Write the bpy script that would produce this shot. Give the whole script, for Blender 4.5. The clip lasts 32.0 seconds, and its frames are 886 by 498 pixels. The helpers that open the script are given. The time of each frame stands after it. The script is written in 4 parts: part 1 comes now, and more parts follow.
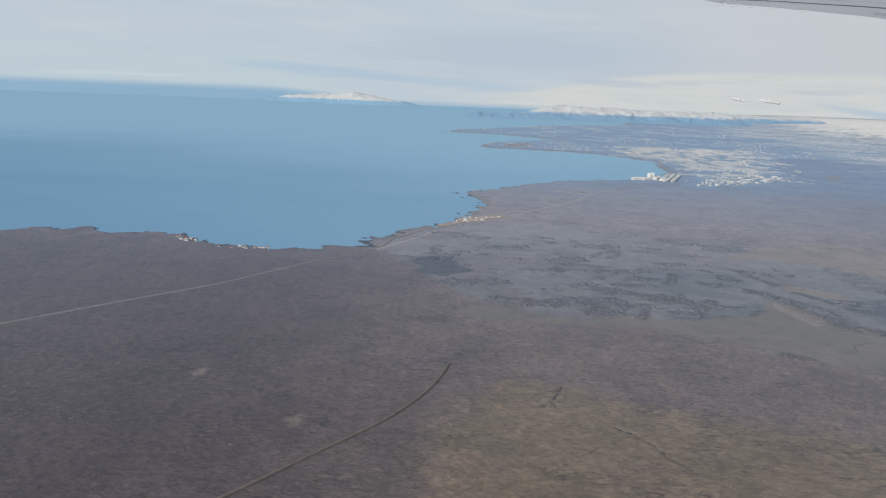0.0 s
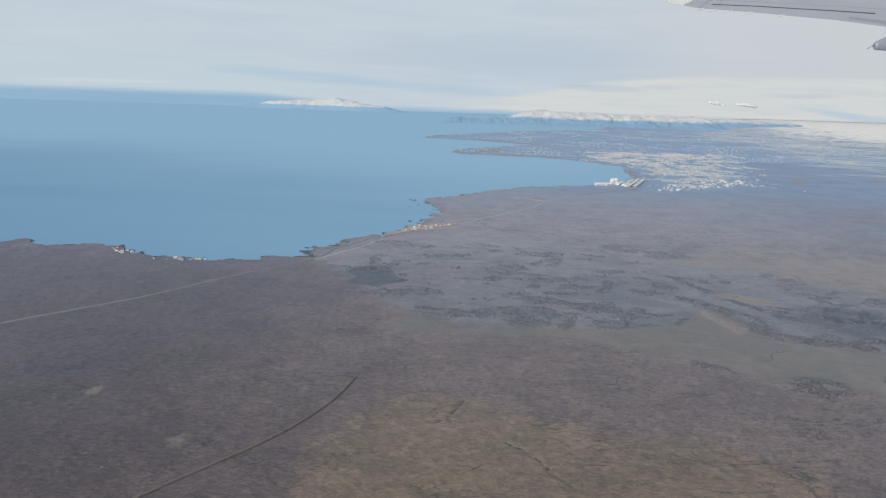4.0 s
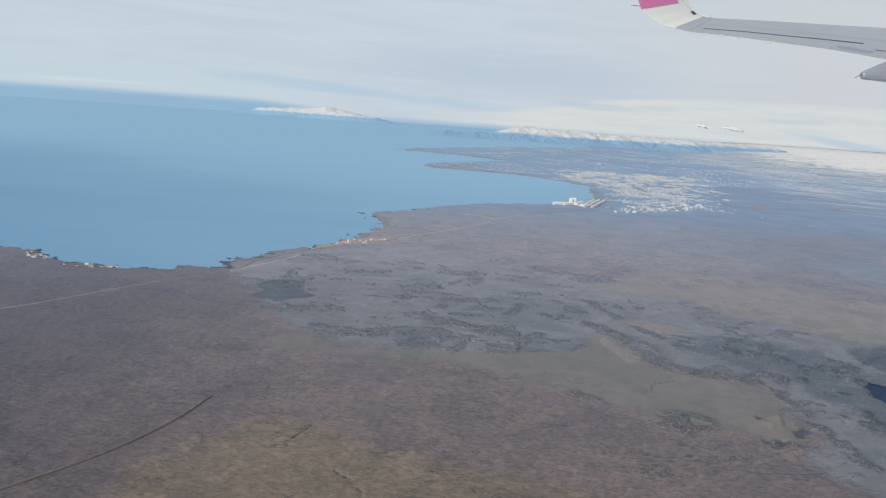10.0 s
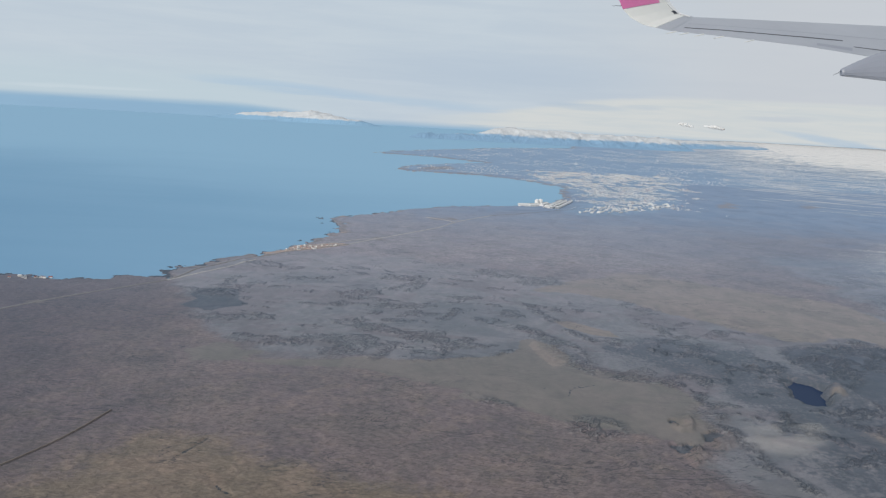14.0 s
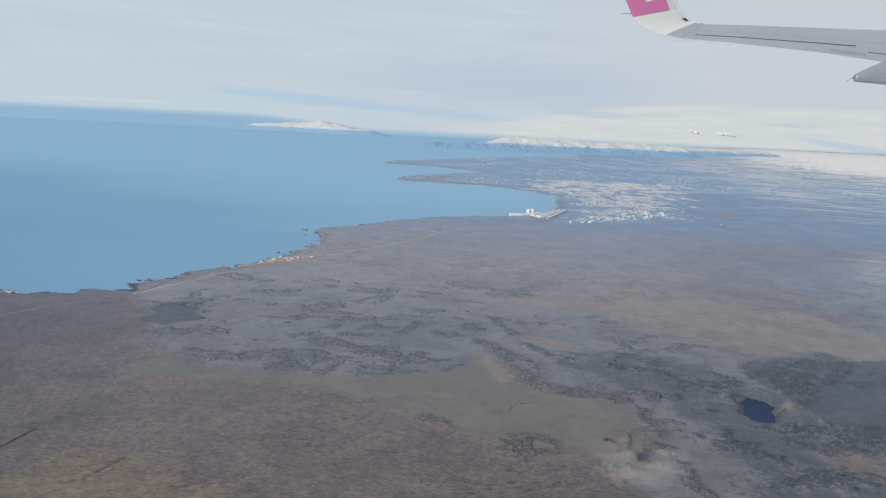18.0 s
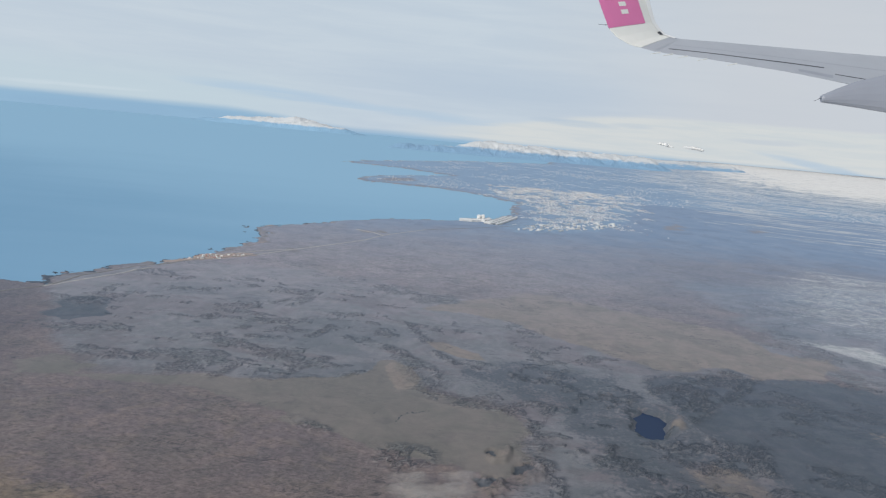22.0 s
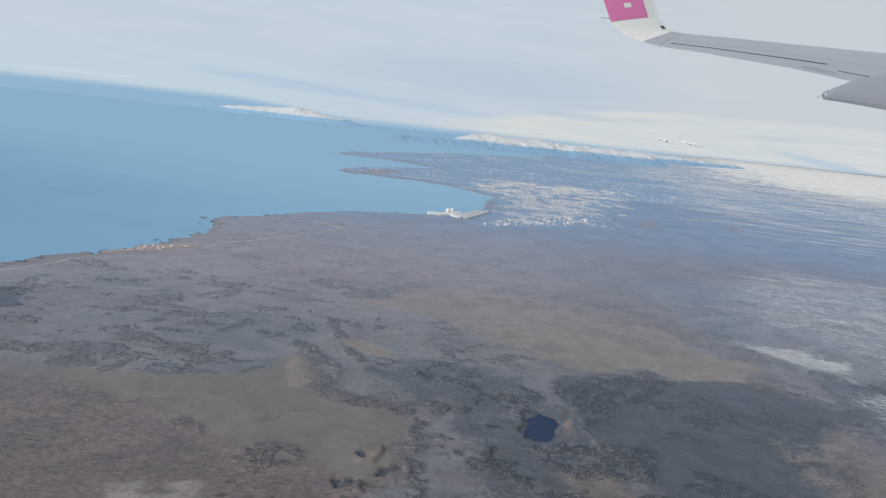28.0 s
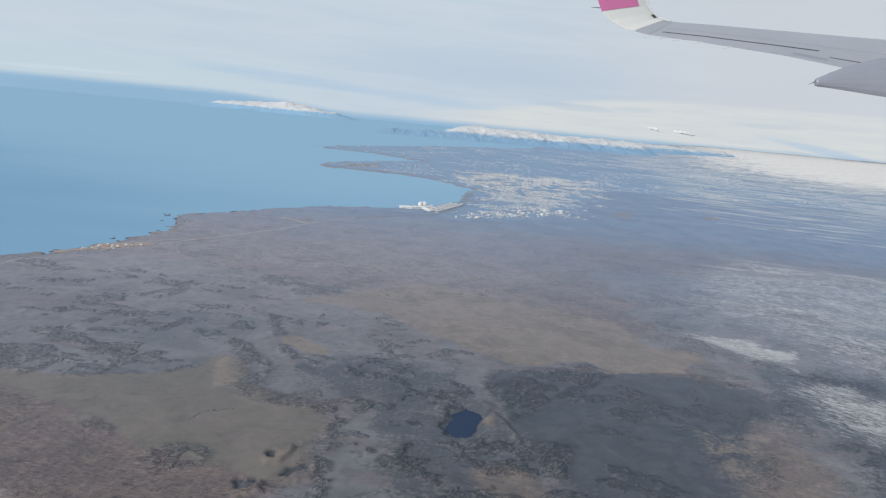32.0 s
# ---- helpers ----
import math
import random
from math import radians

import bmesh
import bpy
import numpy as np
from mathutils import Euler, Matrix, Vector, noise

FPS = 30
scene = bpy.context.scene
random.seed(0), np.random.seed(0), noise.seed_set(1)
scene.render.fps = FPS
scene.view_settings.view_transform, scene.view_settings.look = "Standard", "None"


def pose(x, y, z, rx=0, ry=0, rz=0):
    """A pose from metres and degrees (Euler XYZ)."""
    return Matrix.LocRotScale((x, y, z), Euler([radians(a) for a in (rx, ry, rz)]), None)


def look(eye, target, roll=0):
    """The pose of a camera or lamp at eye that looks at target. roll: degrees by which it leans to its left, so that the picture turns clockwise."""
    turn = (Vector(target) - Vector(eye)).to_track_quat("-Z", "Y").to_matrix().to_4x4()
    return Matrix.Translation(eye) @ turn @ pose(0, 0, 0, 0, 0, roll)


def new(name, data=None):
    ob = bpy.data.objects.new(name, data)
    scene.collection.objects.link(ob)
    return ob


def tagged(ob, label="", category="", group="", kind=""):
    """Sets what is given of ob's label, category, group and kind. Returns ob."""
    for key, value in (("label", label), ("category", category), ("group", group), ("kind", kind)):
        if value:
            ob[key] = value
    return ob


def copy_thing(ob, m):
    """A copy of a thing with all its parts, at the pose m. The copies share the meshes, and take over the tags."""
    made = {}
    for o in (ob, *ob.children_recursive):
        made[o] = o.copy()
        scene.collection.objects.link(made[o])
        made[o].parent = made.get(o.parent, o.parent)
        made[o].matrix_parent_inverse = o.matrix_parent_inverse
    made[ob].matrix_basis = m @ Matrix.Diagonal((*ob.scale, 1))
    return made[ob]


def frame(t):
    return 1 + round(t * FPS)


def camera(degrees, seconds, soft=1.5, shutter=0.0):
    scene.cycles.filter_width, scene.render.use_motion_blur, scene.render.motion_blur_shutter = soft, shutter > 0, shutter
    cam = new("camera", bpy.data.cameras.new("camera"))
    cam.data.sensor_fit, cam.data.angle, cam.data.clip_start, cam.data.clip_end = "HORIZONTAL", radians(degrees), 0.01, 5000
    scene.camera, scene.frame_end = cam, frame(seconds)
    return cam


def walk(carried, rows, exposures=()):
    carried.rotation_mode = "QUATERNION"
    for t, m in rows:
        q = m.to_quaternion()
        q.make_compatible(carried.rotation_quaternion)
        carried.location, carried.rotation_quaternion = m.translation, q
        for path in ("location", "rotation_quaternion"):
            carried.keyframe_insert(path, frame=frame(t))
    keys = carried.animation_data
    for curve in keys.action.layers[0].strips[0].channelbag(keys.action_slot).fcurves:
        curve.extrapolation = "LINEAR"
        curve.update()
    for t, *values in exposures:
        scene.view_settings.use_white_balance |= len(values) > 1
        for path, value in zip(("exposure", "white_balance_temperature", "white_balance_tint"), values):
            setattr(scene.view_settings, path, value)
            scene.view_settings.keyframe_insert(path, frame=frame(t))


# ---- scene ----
cam = camera(64.0, 32.0, soft=1.3)
METRES, EYE, TILT, LEAN, TURN = 160.0, 62.65, -12.08, -2.12, 0.0
ROWS = [
    (0.0, 0.0008, -0.0012, -0.0004, 0.0, 0.0, -0.0),
    (0.5, 0.0157, 0.0004, 0.0009, -0.11, 0.12, -0.15),
    (1.0, 0.0306, 0.0018, 0.0022, -0.63, -0.12, 0.05),
    (1.5, 0.0456, 0.0033, 0.0035, -0.87, -0.13, 0.13),
    (2.0, 0.0606, 0.0047, 0.0048, -1.13, -0.08, 0.45),
    (2.5, 0.0756, 0.0061, 0.006, -0.79, 0.27, -0.05),
    (3.0, 0.0907, 0.0075, 0.0072, -0.54, 0.45, 0.12),
    (3.5, 0.1058, 0.0088, 0.0084, -0.68, 0.33, 0.3),
    (4.0, 0.121, 0.0102, 0.0096, -1.08, 0.4, 0.56),
    (4.5, 0.1361, 0.0115, 0.0108, -1.27, 0.72, 0.37),
    (6.5, 0.197, 0.0166, 0.0154, -1.19, 0.78, -0.52),
    (7.0, 0.2123, 0.0178, 0.0165, -0.99, 1.28, -0.82),
    (7.5, 0.2276, 0.019, 0.0177, -1.44, 1.3, -1.32),
    (8.0, 0.2429, 0.0203, 0.0188, -1.54, 1.55, -1.73),
    (8.5, 0.2582, 0.0215, 0.0199, -1.34, 1.57, -1.94),
    (9.0, 0.2735, 0.0227, 0.021, -1.32, 1.67, -1.47),
    (9.5, 0.2888, 0.0239, 0.0222, -1.79, 1.38, -1.41),
    (10.0, 0.3042, 0.0251, 0.0233, -1.84, 1.4, -1.4),
    (10.5, 0.3195, 0.0263, 0.0244, -1.71, 1.7, -1.19),
    (11.0, 0.3349, 0.0274, 0.0256, -1.64, 1.75, -1.28),
    (11.5, 0.3502, 0.0286, 0.0267, -1.45, 1.69, -1.34),
    (12.0, 0.3656, 0.0298, 0.0279, -1.5, 1.53, -1.14),
    (12.5, 0.3809, 0.0309, 0.029, -1.79, 1.44, -1.11),
    (13.0, 0.3963, 0.0321, 0.0302, -1.94, 1.57, -1.13),
    (13.5, 0.4116, 0.0332, 0.0314, -2.14, 1.64, -1.04),
    (14.0, 0.427, 0.0343, 0.0326, -2.67, 1.56, -0.45),
    (14.5, 0.4424, 0.0355, 0.0338, -2.38, 1.89, -0.37),
    (16.5, 0.5038, 0.0399, 0.0387, -1.14, 2.08, -0.25),
    (17.0, 0.5192, 0.0409, 0.0399, -1.19, 2.07, -0.18),
    (17.5, 0.5346, 0.042, 0.0412, -1.26, 2.19, -0.16),
    (18.0, 0.55, 0.043, 0.0424, -1.5, 2.27, -0.21),
    (18.5, 0.5653, 0.0441, 0.0437, -1.74, 2.43, -0.24),
    (19.0, 0.5807, 0.0451, 0.045, -1.88, 2.47, -0.36),
    (19.5, 0.5961, 0.0461, 0.0463, -2.16, 2.34, -0.51),
    (20.0, 0.6115, 0.0471, 0.0477, -2.75, 2.15, -0.27),
    (20.5, 0.6269, 0.048, 0.049, -3.33, 2.02, -0.95),
    (21.0, 0.6423, 0.049, 0.0503, -3.74, 2.12, -1.54),
    (21.5, 0.6578, 0.0499, 0.0517, -3.86, 2.47, -2.17),
    (22.0, 0.6732, 0.0507, 0.0531, -3.81, 2.47, -2.33),
    (22.5, 0.6887, 0.0516, 0.0544, -3.85, 2.29, -2.59),
    (23.0, 0.7041, 0.0524, 0.0558, -4.44, 2.38, -2.21),
    (23.5, 0.7196, 0.0532, 0.0572, -4.56, 2.31, -2.1),
    (24.0, 0.7351, 0.054, 0.0586, -4.45, 2.26, -2.12),
    (24.5, 0.7507, 0.0547, 0.06, -4.25, 2.22, -2.61),
    (25.0, 0.7662, 0.0554, 0.0615, -3.95, 2.13, -2.89),
    (25.5, 0.7818, 0.056, 0.0629, -4.13, 1.97, -2.68),
    (27.5, 0.8444, 0.0581, 0.0686, -3.64, 1.89, -3.07),
    (28.0, 0.8601, 0.0585, 0.0701, -3.55, 1.83, -3.14),
    (28.5, 0.8759, 0.0589, 0.0715, -3.78, 1.01, -2.69),
    (29.0, 0.8918, 0.0591, 0.0729, -3.84, 0.14, -3.11),
    (29.5, 0.9076, 0.0593, 0.0744, -3.66, 0.48, -3.23),
    (30.0, 0.9236, 0.0595, 0.0758, -3.59, 0.9, -3.04),
    (30.5, 0.9396, 0.0595, 0.0772, -3.18, 2.44, -3.01),
    (31.0, 0.9556, 0.0595, 0.0786, -3.27, 3.06, -3.14),
    (31.5, 0.9717, 0.0594, 0.08, -3.59, 2.14, -2.62),
    (32.0, 0.9879, 0.0593, 0.0814, -3.73, 1.23, -2.27),
]
walk(cam, [(t, pose(0, 0, EYE, TILT, LEAN, TURN) @ pose(METRES * x, METRES * y, METRES * z, 90 + pitch, roll, yaw)) for t, x, y, z, yaw, pitch, roll in ROWS],
     exposures=[(0, -0.06, 6420, 10), (4, 0.0, 6410, 10), (10, 0.05, 6380, 10), (13, -0.03, 6360, 10), (20, 0.02, 6300, 10), (25, 0.0, 6290, 10), (32, 0.05, 6270, 10)])

# ---- light: hazy afternoon sun behind the camera, thin high overcast ----
SUN_FROM = Vector((-0.62, -0.62, 0.50)).normalized()
sun = new("sun", bpy.data.lights.new("sun", "SUN"))
sun.data.energy, sun.data.angle, sun.data.color = 2.5, radians(3.0), (1.0, 0.93, 0.84)
sun.matrix_world = look((0, 0, 300), Vector((0, 0, 300)) - SUN_FROM)

world = bpy.data.worlds.new("world")
scene.world = world
world.use_nodes = True


class Nodes:
    """A short way to write node trees."""

    def __init__(self, tree):
        self.tree = tree
        tree.nodes.clear()

    def add(self, kind, props=None, **inputs):
        n = self.tree.nodes.new(kind)
        for k, v in (props or {}).items():
            setattr(n, k, v)
        for k, v in inputs.items():
            self.put(n, k, v)
        return n

    def put(self, n, key, v):
        if isinstance(key, str) and key.startswith("i") and key[1:].isdigit():
            s = n.inputs[int(key[1:])]
        else:
            s = n.inputs[key.replace("_", " ")]
        if isinstance(v, bpy.types.NodeSocket):
            self.tree.links.new(v, s)
        else:
            s.default_value = v

    def mix(self, fac, a, b, blend="MIX"):
        n = self.tree.nodes.new("ShaderNodeMix")
        n.data_type, n.blend_type = "RGBA", blend
        for i, v in ((0, fac), (6, a), (7, b)):
            if isinstance(v, bpy.types.NodeSocket):
                self.tree.links.new(v, n.inputs[i])
            else:
                n.inputs[i].default_value = (*v, 1) if isinstance(v, tuple) and len(v) == 3 else v
        return n.outputs[2]

    def math(self, op, a, b=0.0, c=0.0, clamp=False):
        n = self.tree.nodes.new("ShaderNodeMath")
        n.operation, n.use_clamp = op, clamp
        for i, v in enumerate((a, b, c)):
            if isinstance(v, bpy.types.NodeSocket):
                self.tree.links.new(v, n.inputs[i])
            else:
                n.inputs[i].default_value = v
        return n.outputs[0]

    def ramp(self, v, lo, hi, a=0.0, b=1.0):
        n = self.tree.nodes.new("ShaderNodeMapRange")
        n.interpolation_type = "SMOOTHSTEP"
        for i, x in enumerate((v, lo, hi, a, b)):
            if isinstance(x, bpy.types.NodeSocket):
                self.tree.links.new(x, n.inputs[i])
            else:
                n.inputs[i].default_value = x
        return n.outputs[0]

    def noise(self, vector, scale, detail=4.0, rough=0.55, stretch=None, warp=0.0):
        if stretch:
            m = self.add("ShaderNodeMapping", None, Vector=vector, Scale=stretch)
            vector = m.outputs[0]
        n = self.add("ShaderNodeTexNoise", None, Vector=vector, Scale=scale, Detail=detail, Roughness=rough, Distortion=warp)
        return n.outputs[0]

    def attr(self, name):
        return self.add("ShaderNodeAttribute", {"attribute_name": name}).outputs["Fac"]


W = Nodes(world.node_tree)
way = W.add("ShaderNodeTexCoord").outputs["Generated"]
sky = W.add("ShaderNodeTexSky", {"sky_type": "NISHITA", "sun_disc": False, "sun_elevation": math.asin(SUN_FROM.z),
                                "sun_rotation": math.atan2(SUN_FROM.x, SUN_FROM.y), "air_density": 1.2, "dust_density": 2.0})
blue = W.mix(1.0, sky.outputs[0], (0.085, 0.085, 0.085), "MULTIPLY")
sx_, sy_, sz_ = W.add("ShaderNodeSeparateXYZ", None, Vector=way).outputs
bearing = W.math("MULTIPLY", W.math("ARCTAN2", sx_, sy_), 57.2958)
rise = W.math("MULTIPLY", W.math("ARCSINE", sz_), 57.2958)
veil = W.noise(way, 2.2, 6.0, 0.55, (1.0, 1.0, 9.0), 0.6)
fine = W.noise(way, 6.0, 6.0, 0.6, (1.0, 1.0, 10.0), 0.4)
wisp = W.noise(way, 9.0, 7.0, 0.62, (1.0, 1.0, 14.0), 0.5)
swing = W.math("MULTIPLY", W.math("SUBTRACT", wisp, 0.5), 1.3)
lifted = W.math("ADD", rise, swing)
# high overcast: brighter and whiter low in the west, greyer over the middle, warm grey in the east
air = W.mix(W.ramp(fine, 0.25, 0.75), (0.525, 0.600, 0.668), (0.572, 0.640, 0.692))
air = W.mix(W.math("MULTIPLY", W.ramp(bearing, 4.0, 30.0), 0.70), air, (0.598, 0.606, 0.624))
low_west = W.math("MULTIPLY", W.ramp(lifted, 4.2, 1.0), W.ramp(bearing, -2.0, -16.0))
air = W.mix(W.math("MULTIPLY", low_west, 0.75), air, (0.535, 0.635, 0.680))
grey = W.math("MULTIPLY", W.ramp(W.math("ABSOLUTE", W.math("SUBTRACT", bearing, 6.0)), 18.0, 4.0), W.ramp(W.math("ABSOLUTE", W.math("SUBTRACT", lifted, 3.6)), 2.4, 0.4))
air = W.mix(W.math("MULTIPLY", grey, 0.55), air, (0.460, 0.545, 0.640))
air = W.mix(W.math("MULTIPLY", W.ramp(rise, 8.0, 25.0), 0.25), air, blue)
# long cream cloud bank over the eastern hills
edge = W.ramp(bearing, 1.0, 20.0, 0.35, 2.55)
bank = W.ramp(W.math("SUBTRACT", edge, W.math("ADD", rise, W.math("MULTIPLY", swing, 0.6))), -0.18, 0.30)
bank = W.math("MULTIPLY", bank, W.ramp(bearing, -2.0, 9.0, 0.0, 1.0))
cream = W.mix(W.ramp(wisp, 0.26, 0.66), (0.600, 0.640, 0.648), (0.662, 0.678, 0.660))
air = W.mix(bank, air, cream)
# streaks of clear air and lit cloud: bearing, rise, half width, half height, slope, colour, strength
for b0, r0, wide_, tall_, slope_, tone, strength in (
        (13.3, 1.50, 3.2, 0.26, -0.03, (0.470, 0.555, 0.640), 0.85), (17.8, 1.62, 1.6, 0.16, 0.0, (0.53, 0.59, 0.64), 0.7),
        (-9.5, 1.70, 7.0, 0.46, -0.05, (0.400, 0.545, 0.690), 0.55), (0.5, 1.15, 6.5, 0.34, -0.03, (0.420, 0.555, 0.680), 0.50),
        (31.5, -0.15, 4.5, 0.26, -0.14, (0.420, 0.545, 0.670), 0.65), (27.5, 1.30, 2.6, 0.20, 0.02, (0.52, 0.575, 0.63), 0.6),
        (-24.0, 0.85, 5.0, 0.16, 0.02, (0.60, 0.68, 0.72), 0.7), (-2.0, 2.60, 4.0, 0.18, -0.02, (0.56, 0.63, 0.69), 0.6)):
    da = W.math("SUBTRACT", bearing, b0)
    dr = W.math("SUBTRACT", W.math("ADD", rise, W.math("MULTIPLY", swing, 0.45)), W.math("ADD", W.math("MULTIPLY", da, slope_), r0))
    far_ = W.math("ADD", W.math("POWER", W.math("DIVIDE", da, wide_), 2.0), W.math("POWER", W.math("DIVIDE", dr, tall_), 2.0))
    air = W.mix(W.math("MULTIPLY", W.math("MULTIPLY", W.ramp(far_, 1.6, 0.0), W.ramp(wisp, 0.30, 0.56, 0.35, 1.0)), strength), air, tone)
# blue distance over the sea, under the cloud
brim = W.ramp(bearing, -14.0, -3.5, 0.34, -0.42)
murk = W.ramp(W.math("SUBTRACT", brim, W.math("ADD", rise, W.math("MULTIPLY", swing, 0.22))), -0.22, 0.42)
air = W.mix(murk, air, W.mix(W.ramp(fine, 0.35, 0.65), (0.285, 0.445, 0.598), (0.298, 0.465, 0.618)))
bg = W.add("ShaderNodeBackground", None, Color=air, Strength=1.0)
W.add("ShaderNodeOutputWorld", None, Surface=bg.outputs[0])


# ---- materials ----
def material(name, rough=0.85, spec=0.3, metal=0.0):
    m = bpy.data.materials.new(name)
    m.use_nodes = True
    g = Nodes(m.node_tree)
    b = g.add("ShaderNodeBsdfPrincipled", None, Roughness=rough, Metallic=metal)
    b.inputs["Specular IOR Level"].default_value = spec
    g.add("ShaderNodeOutputMaterial", None, Surface=b.outputs[0])
    g.place = g.add("ShaderNodeTexCoord").outputs["Object"]
    return m, g, b


def bumped(g, b, height, strength, distance):
    n = g.add("ShaderNodeBump", None, Height=height, Strength=strength, Distance=distance)
    g.put(b, "Normal", n.outputs[0])


def painted(name, colour, rough=0.6, worn=0.12, scale=3.0, spec=0.4, metal=0.0):
    """Paint or concrete with stains at two scales."""
    m, g, b = material(name, rough, spec, metal)
    n1, n2 = g.noise(g.place, scale, 5.0), g.noise(g.place, scale * 9, 3.0)
    shade = g.math("ADD", g.math("MULTIPLY", n1, 0.7), g.math("MULTIPLY", n2, 0.3))
    dark = tuple(c * (1 - worn * 2) for c in colour)
    g.put(b, "Base Color", g.mix(g.ramp(shade, 0.3, 0.7), dark, colour))
    bumped(g, b, n2, 0.1, 0.02)
    return m


def ground_material():
    m, g, b = material("lava_heath", 0.9, 0.2)
    p = g.place
    big, mid, small = g.noise(p, 0.035, 5.0, 0.6), g.noise(p, 0.16, 6.0, 0.62, None, 0.8), g.noise(p, 0.9, 6.0, 0.65)
    brown = g.mix(g.ramp(big, 0.38, 0.62), (0.138, 0.111, 0.110), (0.168, 0.134, 0.124))
    brown = g.mix(g.ramp(mid, 0.45, 0.68), brown, (0.182, 0.142, 0.124))
    # western ground darkened to plum, a cloud's shade put into the colour
    brown = g.mix(g.math("MULTIPLY", g.attr("plum"), 0.72), brown, (0.060, 0.046, 0.052))
    sand = g.mix(g.ramp(mid, 0.35, 0.65), (0.168, 0.128, 0.094), (0.208, 0.160, 0.118))
    grey = g.mix(g.ramp(mid, 0.35, 0.65), (0.152, 0.150, 0.158), (0.176, 0.171, 0.177))
    flow = g.noise(p, 0.022, 6.0, 0.62, (0.8, 1.4, 1.0), 1.0)
    grey = g.mix(g.math("MULTIPLY", g.ramp(flow, 0.50, 0.58), 0.65), grey, (0.140, 0.121, 0.126))
    grey = g.mix(g.math("MULTIPLY", g.ramp(flow, 0.46, 0.38), 0.60), grey, (0.104, 0.111, 0.122))
    olive = g.mix(g.ramp(mid, 0.3, 0.7), (0.142, 0.125, 0.110), (0.162, 0.143, 0.124))
    tan = g.mix(g.ramp(mid, 0.3, 0.7), (0.176, 0.145, 0.122), (0.208, 0.173, 0.145))
    dark = g.mix(g.ramp(mid, 0.35, 0.65), (0.056, 0.063, 0.075), (0.079, 0.085, 0.096))
    # blue of the far open ground and town ground stands in for distance haze
    hazed_heath = g.mix(g.ramp(big, 0.35, 0.65), (0.118, 0.170, 0.250), (0.152, 0.200, 0.276))
    snow = g.mix(g.ramp(small, 0.3, 0.7), (0.29, 0.293, 0.288), (0.47, 0.462, 0.445))
    ochre = g.mix(g.ramp(mid, 0.3, 0.7), (0.142, 0.119, 0.103), (0.200, 0.165, 0.140))
    hazed_urban = g.mix(g.ramp(mid, 0.3, 0.7), (0.130, 0.192, 0.270), (0.180, 0.248, 0.330))
    c = brown
    edge = g.math("MULTIPLY", g.math("SUBTRACT", small, 0.5), 0.8)
    edge = g.math("ADD", edge, g.math("MULTIPLY", g.math("SUBTRACT", mid, 0.5), 0.9))
    for name, col, hard in (("grey", grey, 0.34), ("sand", sand, 0.35), ("olive", olive, 0.10), ("dark", dark, 0.16), ("tan", tan, 0.16)):
        f = g.ramp(g.math("ADD", g.attr(name), edge), 0.5 - hard, 0.5 + hard)
        c = g.mix(f, c, col)
    # paler lilac middle distance, also with haze put into its colour
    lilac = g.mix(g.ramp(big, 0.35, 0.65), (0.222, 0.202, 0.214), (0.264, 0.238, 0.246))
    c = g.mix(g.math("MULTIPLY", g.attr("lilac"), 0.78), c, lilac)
    c = g.mix(g.math("MULTIPLY", g.attr("hazed_heath"), 0.90), c, hazed_heath)
    for name, col in (("hazed_urban", hazed_urban), ("ochre", ochre)):  # town ground tinted blue for haze, gravel and shore
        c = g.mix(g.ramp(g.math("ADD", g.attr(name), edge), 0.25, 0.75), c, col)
    c = g.mix(g.ramp(g.math("ADD", g.attr("shore"), edge), 0.35, 0.75), c, g.mix(mid, (0.27, 0.190, 0.138), (0.40, 0.290, 0.215)))
    # dark tidal edge and reefs, also painted shade in rifts and pond rim
    c = g.mix(g.ramp(g.math("ADD", g.attr("tide_and_shade"), edge), 0.45, 0.70), c, (0.034, 0.040, 0.046))
    turned = g.add("ShaderNodeMapping", None, Vector=p, Rotation=(0, 0, radians(48))).outputs[0]
    streak = g.noise(turned, 0.80, 10.0, 0.72, (0.30, 2.0, 1.0), 0.7)
    wide = g.noise(g.add("ShaderNodeMapping", None, Vector=p, Rotation=(0, 0, radians(22))).outputs[0], 0.028, 10.0, 0.74, (0.30, 2.0, 1.0), 0.4)
    part_far = g.ramp(g.attr("remote"), 0.0, 1.0, 0.18, 0.85)
    streak = g.math("ADD", g.math("MULTIPLY", streak, g.math("SUBTRACT", 1.0, part_far)), g.math("MULTIPLY", wide, part_far))
    streak = g.math("ADD", g.math("MULTIPLY", g.math("SUBTRACT", streak, 0.5), 1.3), 0.5)
    snow = g.mix(g.attr("fresh"), snow, (0.74, 0.72, 0.69))
    f = g.ramp(g.math("ADD", g.attr("snow"), g.math("MULTIPLY", g.math("SUBTRACT", streak, 0.5), 3.4)), 0.48, 0.72)
    c = g.mix(g.math("MULTIPLY", f, g.ramp(g.attr("snow"), 0.02, 0.20)), c, snow)
    c = g.mix(g.math("MULTIPLY", g.ramp(g.noise(p, 0.05, 6.0, 0.65, None, 0.8), 0.52, 0.62), 0.22), c, (0.075, 0.066, 0.070))
    # fibrous mottling of moss and bare lava
    plain = g.math("SUBTRACT", 1.0, g.math("MULTIPLY", g.math("MAXIMUM", g.math("MAXIMUM", g.attr("smooth"), g.math("MULTIPLY", g.attr("sand"), 0.5)), g.math("MULTIPLY", g.math("MAXIMUM", g.attr("grey"), g.attr("dark")), 0.75)), 0.9))
